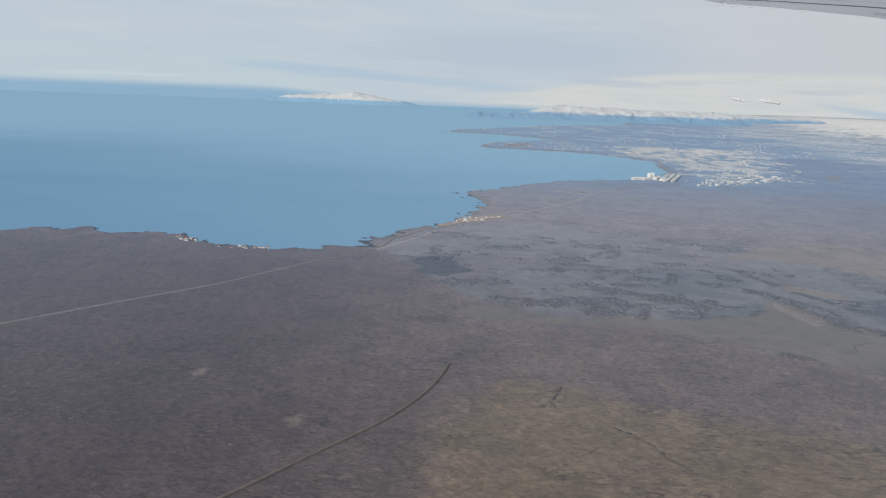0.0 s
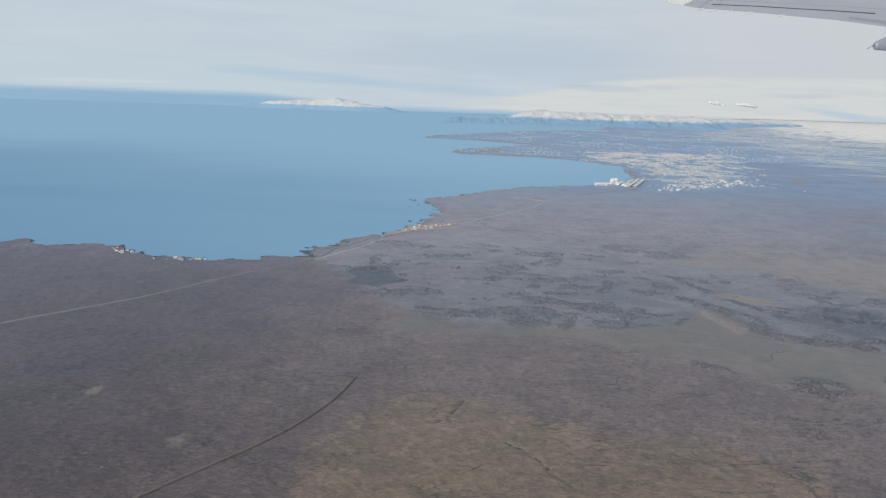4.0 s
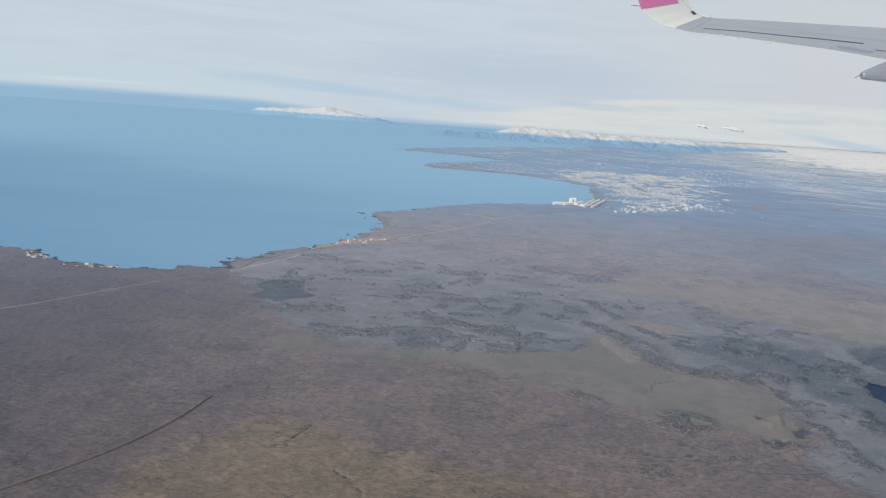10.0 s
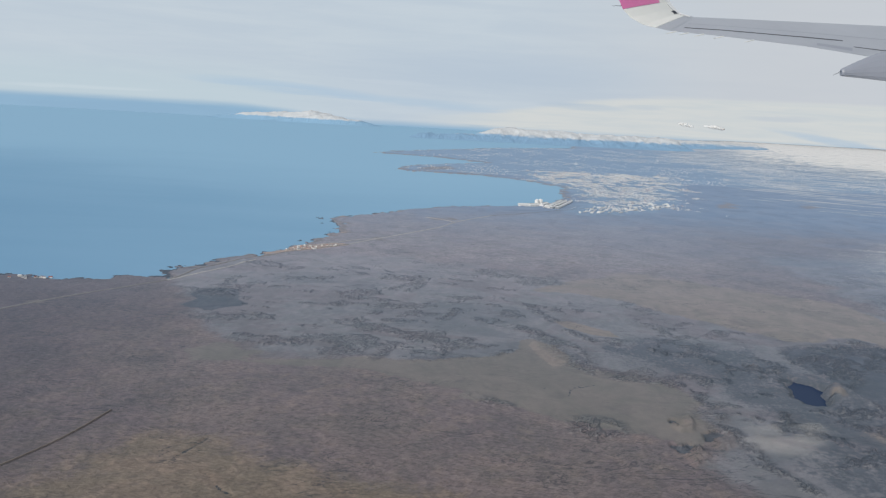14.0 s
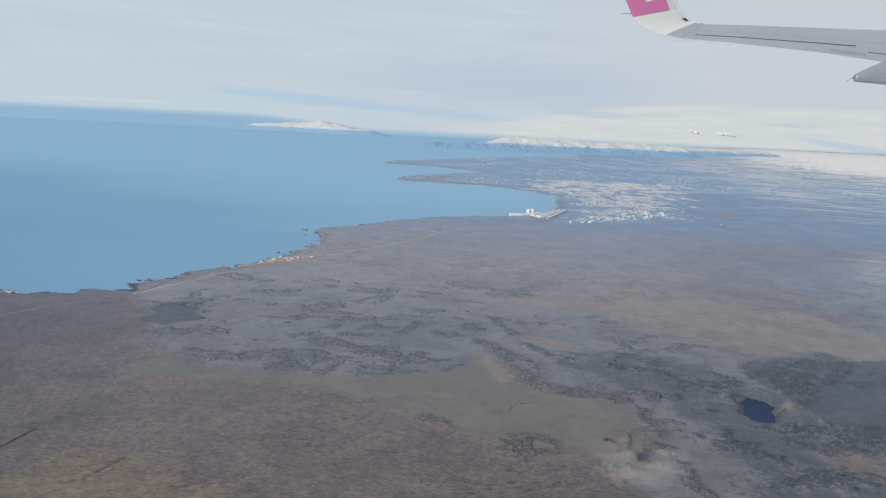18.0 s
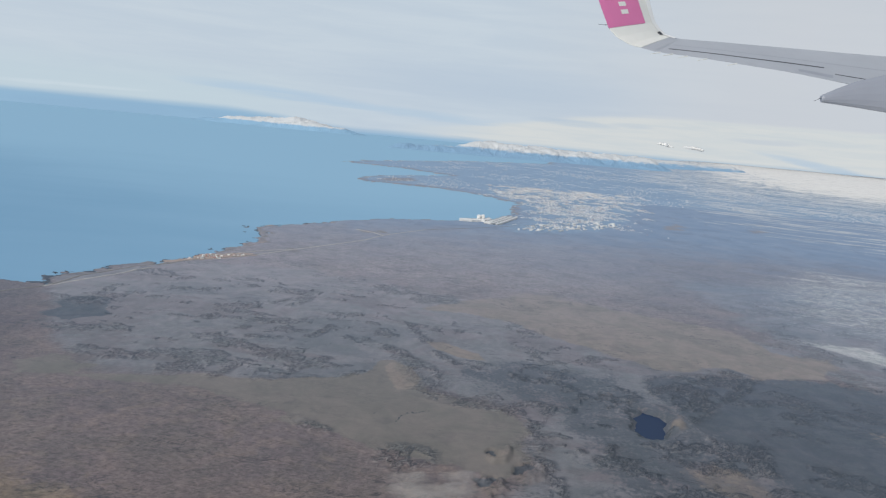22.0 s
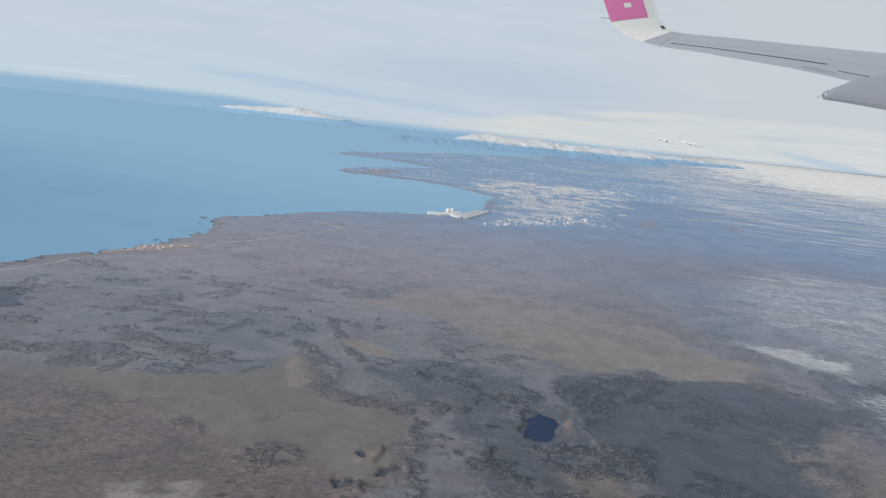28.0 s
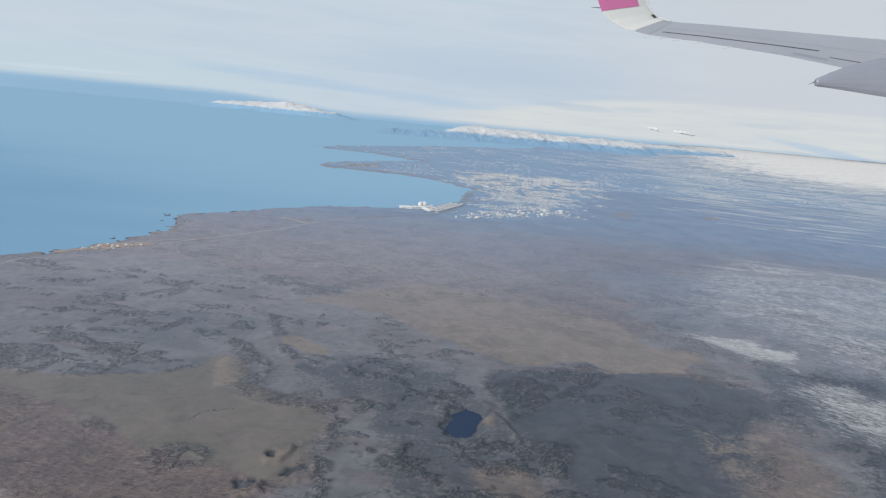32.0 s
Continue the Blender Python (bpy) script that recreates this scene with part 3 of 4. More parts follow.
def terrain(x, y):
    """Height of the ground and its zones at plan places."""
    wx, wy = fbm(x, y, 14, 4, 11), fbm(x, y, 14, 4, 23)
    rag = 0.9 * fbm(x, y, 9, 4, 37) + 1.2 * fbm(x, y, 30, 2, 39)
    far = np.clip(np.hypot(x - 80, y) / 300, 1, 6)
    sea = inside(x + (rag * 2.6 + 2.0 * fbm(x, y, 5.0, 3, 57)) * far ** 0.7, y + (fbm(x, y, 11, 4, 41) * 3.2 + 2.0 * fbm(x, y, 5.0, 3, 59)) * far ** 0.7, COAST)
    px, py = x + 3.2 * wx, y + 4.2 * wy
    zone = {}

    def area(outline, soft=4.0):
        return step(inside(px, py, outline), -soft, soft)

    zone["grey"] = area(GREY, 9)
    zone["olive"] = np.maximum(area(OLIVE, 3), area(OLIVE_LOBE, 3))
    zone["tan"] = np.maximum.reduce([area(TAN, 5), area(TAN_SLOPE, 12) * 0.50, step(inside(x + wx, y + wy, ISLE), -1.5, 1.5), step(inside(x + wx, y + wy, LOBE), -1.2, 1.2) * 0.8])
    zone["dark"] = np.maximum.reduce([area(DARK, 14) * (0.78 + 0.3 * step(wx, -0.4, 0.4)), area(SLATE, 12) * 0.58, area(DARK_COVE, 3)])
    east = step(x + 6 * wx, 248, 285)
    zone["grey"] = np.maximum(zone["grey"], east * step(-y, -430, -360))
    zone["dark"] = np.maximum(zone["dark"], 0.62 * step(x + 8 * wx, 258, 290) * step(-y, -262, -235))
    zone["sand"] = area(SAND, 11)
    zone["ochre"] = np.maximum.reduce([area(OCHRE_KNOLL, 4) * 0.62, 0.5 * np.exp(-((x - 188.5) ** 2 + (y - 186) ** 2) / 4.0 ** 2), area(OCHRE_CAPE, 14) * 0.7, area(QUARRY, 8) * 0.6, area(QUARRY_EAST, 8) * 0.6])
    zone["ochre"] = np.maximum(zone["ochre"], 0.72 * step(sea, 0.6, 1.6) * step(-sea, -7.0 * far, -1.5) * step(x, -60, 0))
    for cx, cy, r in BARE:
        zone["ochre"] = np.maximum(zone["ochre"], 0.8 * np.exp(-(((px - cx) / r) ** 2 + ((py - cy) / (1.3 * r)) ** 2)))
    zone["shore"] = np.maximum(1.1 * step(inside(x + wx, y + wy, OCHRE_SHORE), -2, 3), 0.62 * step(sea, 0.5, 1.2) * step(-sea, -3.0 * far, -1.0) * step(x, -40, 5))
    zone["tide_and_shade"] = np.exp(-((sea - 0.2) / (0.7 * far)) ** 2) * (1 - 0.8 * step(y, 640, 900))
    zone["snow"] = np.maximum.reduce([area(SNOW_PATCH, 5) * 0.98, area(SNOW_BANK, 14) * 0.72, area(SNOW_BAND, 30) * 0.57])
    zone["snow"] = np.maximum(zone["snow"] * (1 - area(DARK_GAP, 4)), 0)
    streaks = step(x - 0.22 * y, 120, 420) * step(y, 420, 800) * 0.52
    plateau = step(x - 0.36 * y + 160 * wx, -60, 640) * step(y + 0.5 * x, 1050, 2700) * 1.15
    zone["fresh"] = np.clip(plateau, 0, 1)
    streaks = np.maximum(streaks, plateau)
    zone["snow"] = np.maximum(zone["snow"], streaks)
    # far zones that take the haze tints
    zone["hazed_urban"] = np.maximum(area(TOWN, 30), step(y, 840, 1000) * 0.85)
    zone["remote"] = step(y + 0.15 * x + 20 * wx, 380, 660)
    zone["hazed_heath"] = np.maximum(zone["remote"], 0.34 * step(y + 0.9 * x + 20 * wx, 480, 660) * (1 - 0.7 * zone["tan"]))
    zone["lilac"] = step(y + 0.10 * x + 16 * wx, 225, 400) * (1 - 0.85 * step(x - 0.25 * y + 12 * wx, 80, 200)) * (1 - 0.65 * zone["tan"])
    zone["plum"] = step(-x + 12 * wx, -32, 60)
    zone["smooth"] = np.maximum.reduce([zone["olive"], zone["tan"], zone["hazed_heath"], zone["snow"] * 0.5])

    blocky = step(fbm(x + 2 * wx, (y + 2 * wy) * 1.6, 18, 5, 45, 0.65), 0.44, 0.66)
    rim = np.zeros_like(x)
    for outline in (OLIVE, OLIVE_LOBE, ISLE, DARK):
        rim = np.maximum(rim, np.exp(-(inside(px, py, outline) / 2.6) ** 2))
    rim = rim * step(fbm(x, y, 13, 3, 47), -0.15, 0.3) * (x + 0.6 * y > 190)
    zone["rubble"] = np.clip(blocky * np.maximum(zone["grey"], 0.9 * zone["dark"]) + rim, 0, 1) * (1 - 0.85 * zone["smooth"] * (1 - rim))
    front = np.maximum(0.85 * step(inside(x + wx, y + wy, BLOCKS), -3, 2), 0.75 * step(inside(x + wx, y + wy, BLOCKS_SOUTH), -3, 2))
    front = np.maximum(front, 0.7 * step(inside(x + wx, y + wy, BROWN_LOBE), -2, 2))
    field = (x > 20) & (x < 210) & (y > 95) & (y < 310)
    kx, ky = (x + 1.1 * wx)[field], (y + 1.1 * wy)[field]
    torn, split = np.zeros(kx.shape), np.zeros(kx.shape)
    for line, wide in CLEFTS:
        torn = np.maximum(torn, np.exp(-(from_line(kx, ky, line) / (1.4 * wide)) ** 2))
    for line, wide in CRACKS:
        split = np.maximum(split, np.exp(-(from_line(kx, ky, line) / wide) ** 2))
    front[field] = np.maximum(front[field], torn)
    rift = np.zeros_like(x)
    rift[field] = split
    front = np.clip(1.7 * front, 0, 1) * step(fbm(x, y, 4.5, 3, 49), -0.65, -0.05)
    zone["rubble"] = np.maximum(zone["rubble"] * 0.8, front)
    zone["rubble"] = zone["rubble"] * (1 - zone["hazed_heath"] * 0.7)
    # rifts darkened too, their inner shade painted on
    zone["tide_and_shade"] = np.maximum(zone["tide_and_shade"], 0.62 * rift)
    rough = (1 - 0.75 * zone["smooth"]) * (0.8 + 0.3 * zone["dark"])
    near_road = np.full(x.shape, 9.0)
    verge = (x < 250) & (y > 40) & (y < 620)
    near_road[verge] = np.minimum(from_line(x[verge], y[verge], ROAD), from_line(x[verge], y[verge], TRACK))
    rough = rough * step(near_road, 0.8, 5.0)
    lava = 0.05 * ridged(x + 1.5 * wx, y + 1.5 * wy, 8.0, 4, 51) + 0.12 * fbm(x, y, 1.9, 3, 61, 0.6) + zone["rubble"] * 0.42 * fbm(0.7 * x + 0.7 * y, 1.6 * (y - x) * 0.7, 2.6, 3, 67, 0.6) - 0.35 * rift
    crease = -0.12 * step(ridged(x + 4 * wx, (y + 4 * wy) * 1.8, 26.0, 3, 71), 0.98, 1.35)
    swell = 0.9 * fbm(x, y, 75, 3, 81)
    hill = 5.0 * step(inside(x, y, SNOW_BAND), -40, 60) * (0.6 + 0.4 * fbm(x, y, 60, 3, 91))
    hill = hill + 22 * step(x - 0.30 * y, 100, 900) * step(y + 0.5 * x, 1500, 3600)
    z = 1.35 + swell * 0.4 + rough * (lava + crease) + hill
    z = np.maximum(z, 0.45 + 0.1 * z)
    pond = inside(x + 1.0 * wx + 0.7 * fbm(x, y, 2.6, 3, 19), y + 1.0 * wy + 0.8 * fbm(x, y, 2.6, 3, 21), POND)
    bank = np.exp(-((x - 186.5) ** 2 + ((y - 181.5) * 0.8) ** 2) / 4.2 ** 2) * 2.2 + 0.9 * np.exp(-(from_line(x, y, [(187, 186), (190, 181), (193, 175)]) / 1.0) ** 2)
    bank = bank + 0.8 * np.exp(-((pond + 2.4) / 1.3) ** 2) * step(fbm(x, y, 7, 2, 43), -0.4, 0.5)
    # pond: ochre of the sunlit east bank, shade of the west rim, both as colour
    zone["ochre"] = np.maximum(zone["ochre"], 0.75 * np.exp(-((x - 185.6) ** 2 + ((y - 181) * 0.7) ** 2) / 2.6 ** 2))
    zone["tide_and_shade"] = np.maximum(zone["tide_and_shade"], 0.75 * np.exp(-((pond + 0.9) / 1.0) ** 2) * step(-x, -181.5, -177))
    z = z + bank
    for cx, cy, r in ((134, 163, 2.3), (131, 147.5, 2.6), (140.5, 155, 2.6), (172, 205, 1.6)):
        d = np.hypot((x - cx) + 1.1 * fbm(x, y, 3.0, 3, 33), (y - cy) * 0.75 + 1.3 * fbm(x, y, 3.0, 3, 35))
        hollow = step(-d, -r, -r * 0.5)
        lip = np.exp(-((d - r * 1.25) / (0.3 * r)) ** 2) * step(x - cx - (y - cy), 0, r)
        z = z - 0.9 * hollow + 1.0 * lip
        # shade in the hollow and sunlight on its south-east lip, put into the colour
        zone["dark"] = np.maximum(zone["dark"], hollow)
        zone["ochre"] = np.maximum(zone["ochre"], 0.5 * lip)
    z = z + (-0.1 - z) * step(pond, -1.3, 0.9)
    z = np.where((pond < -2.0) & (sea > 20), np.maximum(z, 0.25), z)
    z = z * (0.28 + 0.72 * step(sea, 0.0, 16.0))
    shore = step(sea, -2.0 * far, 1.0 * far)
    z = -2.5 + (z + 2.5) * shore
    reef = step(fbm(x, y, 4.2, 4, 95, 0.6), 0.10, 0.32) * step(sea, -2.6 * far ** 0.5, -1.0) * step(-sea, -1.2 * far ** 0.5, 0.2) * (1 - step(y, 560, 640))
    z = np.where(reef > 0.3, np.maximum(z, 0.32 * reef), z)
    zone["tide_and_shade"] = np.maximum(zone["tide_and_shade"], reef)
    return z, zone, sea


def grid_mesh(name, xs, ys, zs, closed=False):
    """A mesh from a rows x columns grid of places."""
    rows, cols = xs.shape
    co = np.stack([xs, ys, zs], -1).reshape(-1, 3).astype(np.float32)
    i, j = np.meshgrid(np.arange(rows - 1), np.arange(cols if closed else cols - 1), indexing="ij")
    k = (j + 1) % cols
    quads = np.stack([i * cols + j, i * cols + k, (i + 1) * cols + k, (i + 1) * cols + j], -1).reshape(-1, 4)
    me = bpy.data.meshes.new(name)
    me.vertices.add(len(co))
    me.vertices.foreach_set("co", co.ravel())
    me.loops.add(quads.size)
    me.loops.foreach_set("vertex_index", quads.ravel().astype(np.int32))
    me.polygons.add(len(quads))
    me.polygons.foreach_set("loop_start", np.arange(0, quads.size, 4, dtype=np.int32))
    me.polygons.foreach_set("loop_total", np.full(len(quads), 4, np.int32))
    me.polygons.foreach_set("use_smooth", np.ones(len(quads), bool))
    me.update(calc_edges=True)
    return me


def give(me, name, values):
    me.attributes.new(name, "FLOAT", "POINT").data.foreach_set("value", np.asarray(values, np.float32).ravel())


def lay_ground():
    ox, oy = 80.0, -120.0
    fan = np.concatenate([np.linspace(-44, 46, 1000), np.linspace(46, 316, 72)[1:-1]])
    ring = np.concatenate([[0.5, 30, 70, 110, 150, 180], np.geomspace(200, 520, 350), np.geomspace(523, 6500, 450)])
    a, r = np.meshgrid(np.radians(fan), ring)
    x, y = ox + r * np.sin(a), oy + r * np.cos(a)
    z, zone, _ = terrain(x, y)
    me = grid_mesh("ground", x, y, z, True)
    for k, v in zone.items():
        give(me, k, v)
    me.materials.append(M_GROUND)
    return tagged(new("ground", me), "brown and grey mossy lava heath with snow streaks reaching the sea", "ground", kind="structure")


ground = lay_ground()


def disc(name, radius, z, mat):
    bm = bmesh.new()
    bmesh.ops.create_circle(bm, cap_ends=True, segments=256, radius=radius)
    bmesh.ops.translate(bm, verts=bm.verts, vec=(0, 0, z))
    me = bpy.data.meshes.new(name)
    bm.to_mesh(me)
    bm.free()
    me.materials.append(mat)
    return me


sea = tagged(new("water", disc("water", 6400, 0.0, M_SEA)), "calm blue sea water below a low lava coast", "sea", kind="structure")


# ---- roads ----
def level(x, y):
    z, _, _ = terrain(np.array([float(x)]), np.array([float(y)]))
    return float(z[0])


def strip(name, line, width, mat, lift, label, category):
    """A ribbon with thickness laid along the ground."""
    pts = []
    for (ax, ay), (bx, by) in zip(line, line[1:]):
        n = max(2, int(math.hypot(bx - ax, by - ay) / 2.5))
        pts += [(ax + (bx - ax) * k / n, ay + (by - ay) * k / n) for k in range(n)]
    pts.append(line[-1])
    p = np.array(pts)
    for _ in range(12):
        p[1:-1] = (p[:-2] + 2 * p[1:-1] + p[2:]) / 4
    d = np.gradient(p, axis=0)
    d /= np.linalg.norm(d, axis=1)[:, None]
    side = np.stack([d[:, 1], -d[:, 0]], -1)
    w = width * (1 + 0.12 * fbm(p[:, 0], p[:, 1], 12, 2, 5))[:, None] / 2
    cols = [p - side * w * 1.3, p - side * w, p + side * w, p + side * w * 1.3]
    x, y = np.stack([c[:, 0] for c in cols], 1), np.stack([c[:, 1] for c in cols], 1)
    z, _, _ = terrain(x, y)
    top = z.max(axis=1, keepdims=True)
    z = np.repeat(top, 4, axis=1) + lift
    z[:, (0, 3)] -= lift + 0.4
    me = grid_mesh(name, x, y, z)
    me.materials.append(mat)
    return tagged(new(name, me), label, category, kind="structure")


strip("road", ROAD[:10], 1.15, M_ASPHALT, 0.08, "worn grey two-lane highway across the heath", "road")
strip("road", ROAD[9:14], 1.0, M_ASPHALT, 0.08, "worn grey highway close to the shore", "road")
strip("road", ROAD[13:19], 1.0, M_ROAD, 0.08, "pale grey two-lane highway along the lava coast", "road")
strip("road", ROAD[18:], 0.8, M_ASPHALT, 0.08, "worn grey two-lane highway inland towards the town", "road")
strip("road", [(100, 476), (97, 484), (89, 490), (82, 494)], 1.6, M_ROAD, 0.08, "short pale side road to a gravel yard", "road")
strip("road", [(-25, 284), (-18, 296), (-12, 300), (0, 330)], 0.9, M_ROAD, 0.08, "narrow pale shore road beside the highway", "road")
strip("road", [(52, 398), (45, 396), (36, 384), (25, 372), (12, 358)], 0.9, M_ROAD, 0.08, "narrow pale road through the shore houses", "road")
strip("dirt_track", TRACK, 0.30, M_TRACK, 0.16, "narrow brown dirt track winding across the heath", "track")

# added dark strip that stands in for the shade along the track's edge
strip("ditch", [(tx + 0.42, ty - 0.34) for tx, ty in TRACK], 0.17, M_TRACK_SHADE, 0.03, "dark strip along the dirt track, painting in its shade", "ditch")

# ---- small lake in its hollow ----
me = disc("pond", 9.0, 0.0, M_POND)
pond_ob = tagged(new("water", me), "dark blue pond in a hollow of black lava", "pond", kind="structure")
pond_ob.matrix_world = pose(180.5, 187.5, 0.15) @ Matrix.Diagonal((0.75, 1.35, 1, 1))


# ---- buildings ----
def part(name, bm, mat, parent, label=""):
    me = bpy.data.meshes.new(name)
    bm.to_mesh(me)
    bm.free()
    me.materials.append(mat)
    ob = new(name, me)
    ob.parent = parent
    if label:
        ob["label"] = label
    return ob


def smooth(ob):
    for f in ob.data.polygons:
        f.use_smooth = True
    return ob


def box(sx, sy, sz, z0=0.0, bm=None, at=(0, 0)):
    bm = bm or bmesh.new()
    v = bmesh.ops.create_cube(bm, size=1.0)["verts"]
    bmesh.ops.scale(bm, vec=(sx, sy, sz), verts=v)
    bmesh.ops.translate(bm, vec=(at[0], at[1], z0 + sz / 2), verts=v)
    return bm


def gable(sx, sy, h, z0):
    """A pitched roof with eaves and a closed underside."""
    bm = bmesh.new()
    a, b_ = sx / 2 * 1.06, sy / 2 * 1.12
    v = [bm.verts.new(p) for p in ((-a, -b_, z0), (a, -b_, z0), (a, b_, z0), (-a, b_, z0), (-a, 0, z0 + h), (a, 0, z0 + h))]
    for f in ((0, 1, 5, 4), (2, 3, 4, 5), (1, 2, 5), (3, 0, 4), (3, 2, 1, 0)):
        bm.faces.new([v[k] for k in f])
    return bm


def house(label, sx, sy, sz, wall, roof, flat=False):
    base = bpy.data.objects.new("house", None)
    scene.collection.objects.link(base)
    part("wall", box(sx, sy, sz), wall, base)
    if flat:
        part("roof", box(sx * 1.04, sy * 1.04, 0.08, sz), roof, base)
    else:
        part("roof", gable(sx, sy, sy * 0.32, sz), roof, base)
    return tagged(base, label, "house")


rng = random.Random(7)
KINDS = [house("white rendered house with a red metal roof", 1.1, 0.7, 0.45, M_WHITE, M_ROOF_R),
         house("white rendered house with a grey metal roof", 1.2, 0.8, 0.5, M_WHITE, M_ROOF_G),
         house("pale rendered house with a white roof", 1.0, 0.8, 0.5, M_CREAM, M_ROOF_W),
         house("long white flat-roofed apartment block", 2.6, 0.9, 1.2, M_WHITE, M_ROOF_W, True),
         house("grey concrete block with a flat white roof", 2.2, 1.3, 0.8, M_GREYB, M_ROOF_W, True)]


def settle(kind, x, y, turn, group, big=1.0):
    h = copy_thing(KINDS[kind], pose(x, y, level(x, y) - 0.12, 0, 0, turn) @ Matrix.Diagonal((big, big, big, 1)))
    h.scale = (big, big, big)
    tagged(h, group=group)


def scatter(n, outline, kinds, group, seed, big=1.0):
    r = random.Random(seed)
    xs, ys = [p[0] for p in outline], [p[1] for p in outline]
    made = 0
    for _ in range(n * 30):
        x, y = r.uniform(min(xs), max(xs)), r.uniform(min(ys), max(ys))
        if made < n and inside(np.array([x]), np.array([y]), outline)[0] > 0:
            settle(r.choice(kinds), x, y, r.choice((20, 110)) + r.uniform(-12, 12), group, big * r.uniform(0.8, 1.25))
            made += 1


scatter(16, [(-112, 298), (-104, 300), (-98, 286), (-108, 288)], (0, 1, 2), "houses of the first coastal hamlet", 1)
scatter(14, [(-88, 281), (-68, 282), (-68, 278), (-88, 277)], (0, 1, 2), "houses of the second coastal hamlet", 2)
scatter(34, [(2, 353), (13, 367), (34, 372), (24, 358)], (0, 1, 2), "houses on the ochre shore", 3)
scatter(120, [(204, 560), (238, 566), (290, 614), (322, 662), (268, 640), (226, 600)], (1, 2, 3, 4), "houses at the near edge of the town", 4, 1.0)


for k, (hx, hy) in enumerate(((215, 572), (232, 585), (246, 590), (255, 602), (270, 610))):
    KINDS[k].matrix_world = pose(hx, hy, level(hx, hy) - 0.12, 0, 0, 20)
    tagged(KINDS[k], group="houses at the near edge of the town")


def joined_blocks(name, n, pick, label, mat, seed, tall=1.0):
    """The uncounted rest of a town in one mesh of small blocks."""
    r = np.random.RandomState(seed)
    x, y = pick(r, n)
    z, _, s = terrain(x, y)
    keep = s > 6
    x, y, z = x[keep], y[keep], z[keep]
    grow = 1 + np.clip((y - 600) / 1200, 0, 0.7)
    w, d, h = 0.62 * r.gamma(1.6, 0.42, len(x)) * grow + 0.22, r.uniform(0.25, 0.65, len(x)) * grow, r.uniform(0.10, 0.26, len(x)) * grow * tall
    turn = np.radians(r.choice([20, 110], len(x)) + r.uniform(-15, 15, len(x)))
    c, s_ = np.cos(turn), np.sin(turn)
    corner = np.array([(-1, -1, 0), (1, -1, 0), (1, 1, 0), (-1, 1, 0), (-1, -1, 1), (1, -1, 1), (1, 1, 1), (-1, 1, 1)], float)
    lx, ly = corner[None, :, 0] * w[:, None] / 2, corner[None, :, 1] * d[:, None] / 2
    co = np.stack([x[:, None] + lx * c[:, None] - ly * s_[:, None], y[:, None] + lx * s_[:, None] + ly * c[:, None],
                   z[:, None] - 0.3 + corner[None, :, 2] * (h[:, None] + 0.3)], -1).reshape(-1, 3)
    sides = [(0, 1, 5, 4), (1, 2, 6, 5), (2, 3, 7, 6), (3, 0, 4, 7), (4, 5, 6, 7)]
    faces = [tuple(8 * k + q for q in f) for k in range(len(x)) for f in sides]
    me = bpy.data.meshes.new(name)
    me.from_pydata(co.tolist(), [], faces)
    me.materials.append(mat)
    return tagged(new(name, me), label, "town", kind="stuff")


def town_material():
    m, g, b = material("town_walls", 0.7, 0.3)
    k = g.add("ShaderNodeNewGeometry").outputs["Random Per Island"]
    c = g.mix(g.ramp(k, 0.2, 0.4), (0.36, 0.36, 0.36), (0.85, 0.84, 0.81))
    c = g.mix(g.ramp(k, 0.93, 0.95), c, (0.34, 0.13, 0.10))
    g.put(b, "Base Color", g.mix(g.math("MULTIPLY", g.noise(g.place, 2.0), 0.25), c, (0.4, 0.4, 0.4)))
    return m


M_TOWN = town_material()
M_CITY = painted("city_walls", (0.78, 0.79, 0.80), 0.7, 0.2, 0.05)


def near_town(r, n):
    n = n * 2
    x, y = r.uniform(205, 520, n * 3), r.uniform(590, 1150, n * 3)
    clump = fbm(x, y * 0.7, 22, 4, 15, 0.75)
    keep = (inside(x, y, TOWN) + 34 * clump > 4 + 36 * r.uniform(0, 1, n * 3)) & (clump > -0.20)
    return x[keep][:n], y[keep][:n]


def far_town(r, n):
    x, y = r.uniform(40, 1300, n * 4), 930 + 1270 * r.uniform(0, 1, n * 4) ** 1.4
    clump = fbm(x, y * 0.6, 60, 5, 17, 0.75)
    return tuple(v[(clump > 0.05) & (x > -120 + 0.1 * y)][:n] for v in (x, y))


joined_blocks("town_houses", 13000, near_town, "dense white and grey houses of a seaside town", M_TOWN, 3)
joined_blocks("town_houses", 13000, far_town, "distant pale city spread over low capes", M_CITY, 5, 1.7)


# ---- smelter on the shore ----
def hall(label, length, width, height):
    base = new("industrial_hall")
    part("wall", box(length, width, height), M_WHITE, base)
    part("roof", gable(length, width, width * 0.22, height), M_ROOF_W, base)
    for k in range(6):
        part("roof_vent", box(length / 9, width * 0.16, 0.35, height + width * 0.18, at=((k - 2.5) * length / 6.2, 0)), M_GREYB, base)
    return tagged(base, label, "factory hall", group="halls of the smelter")


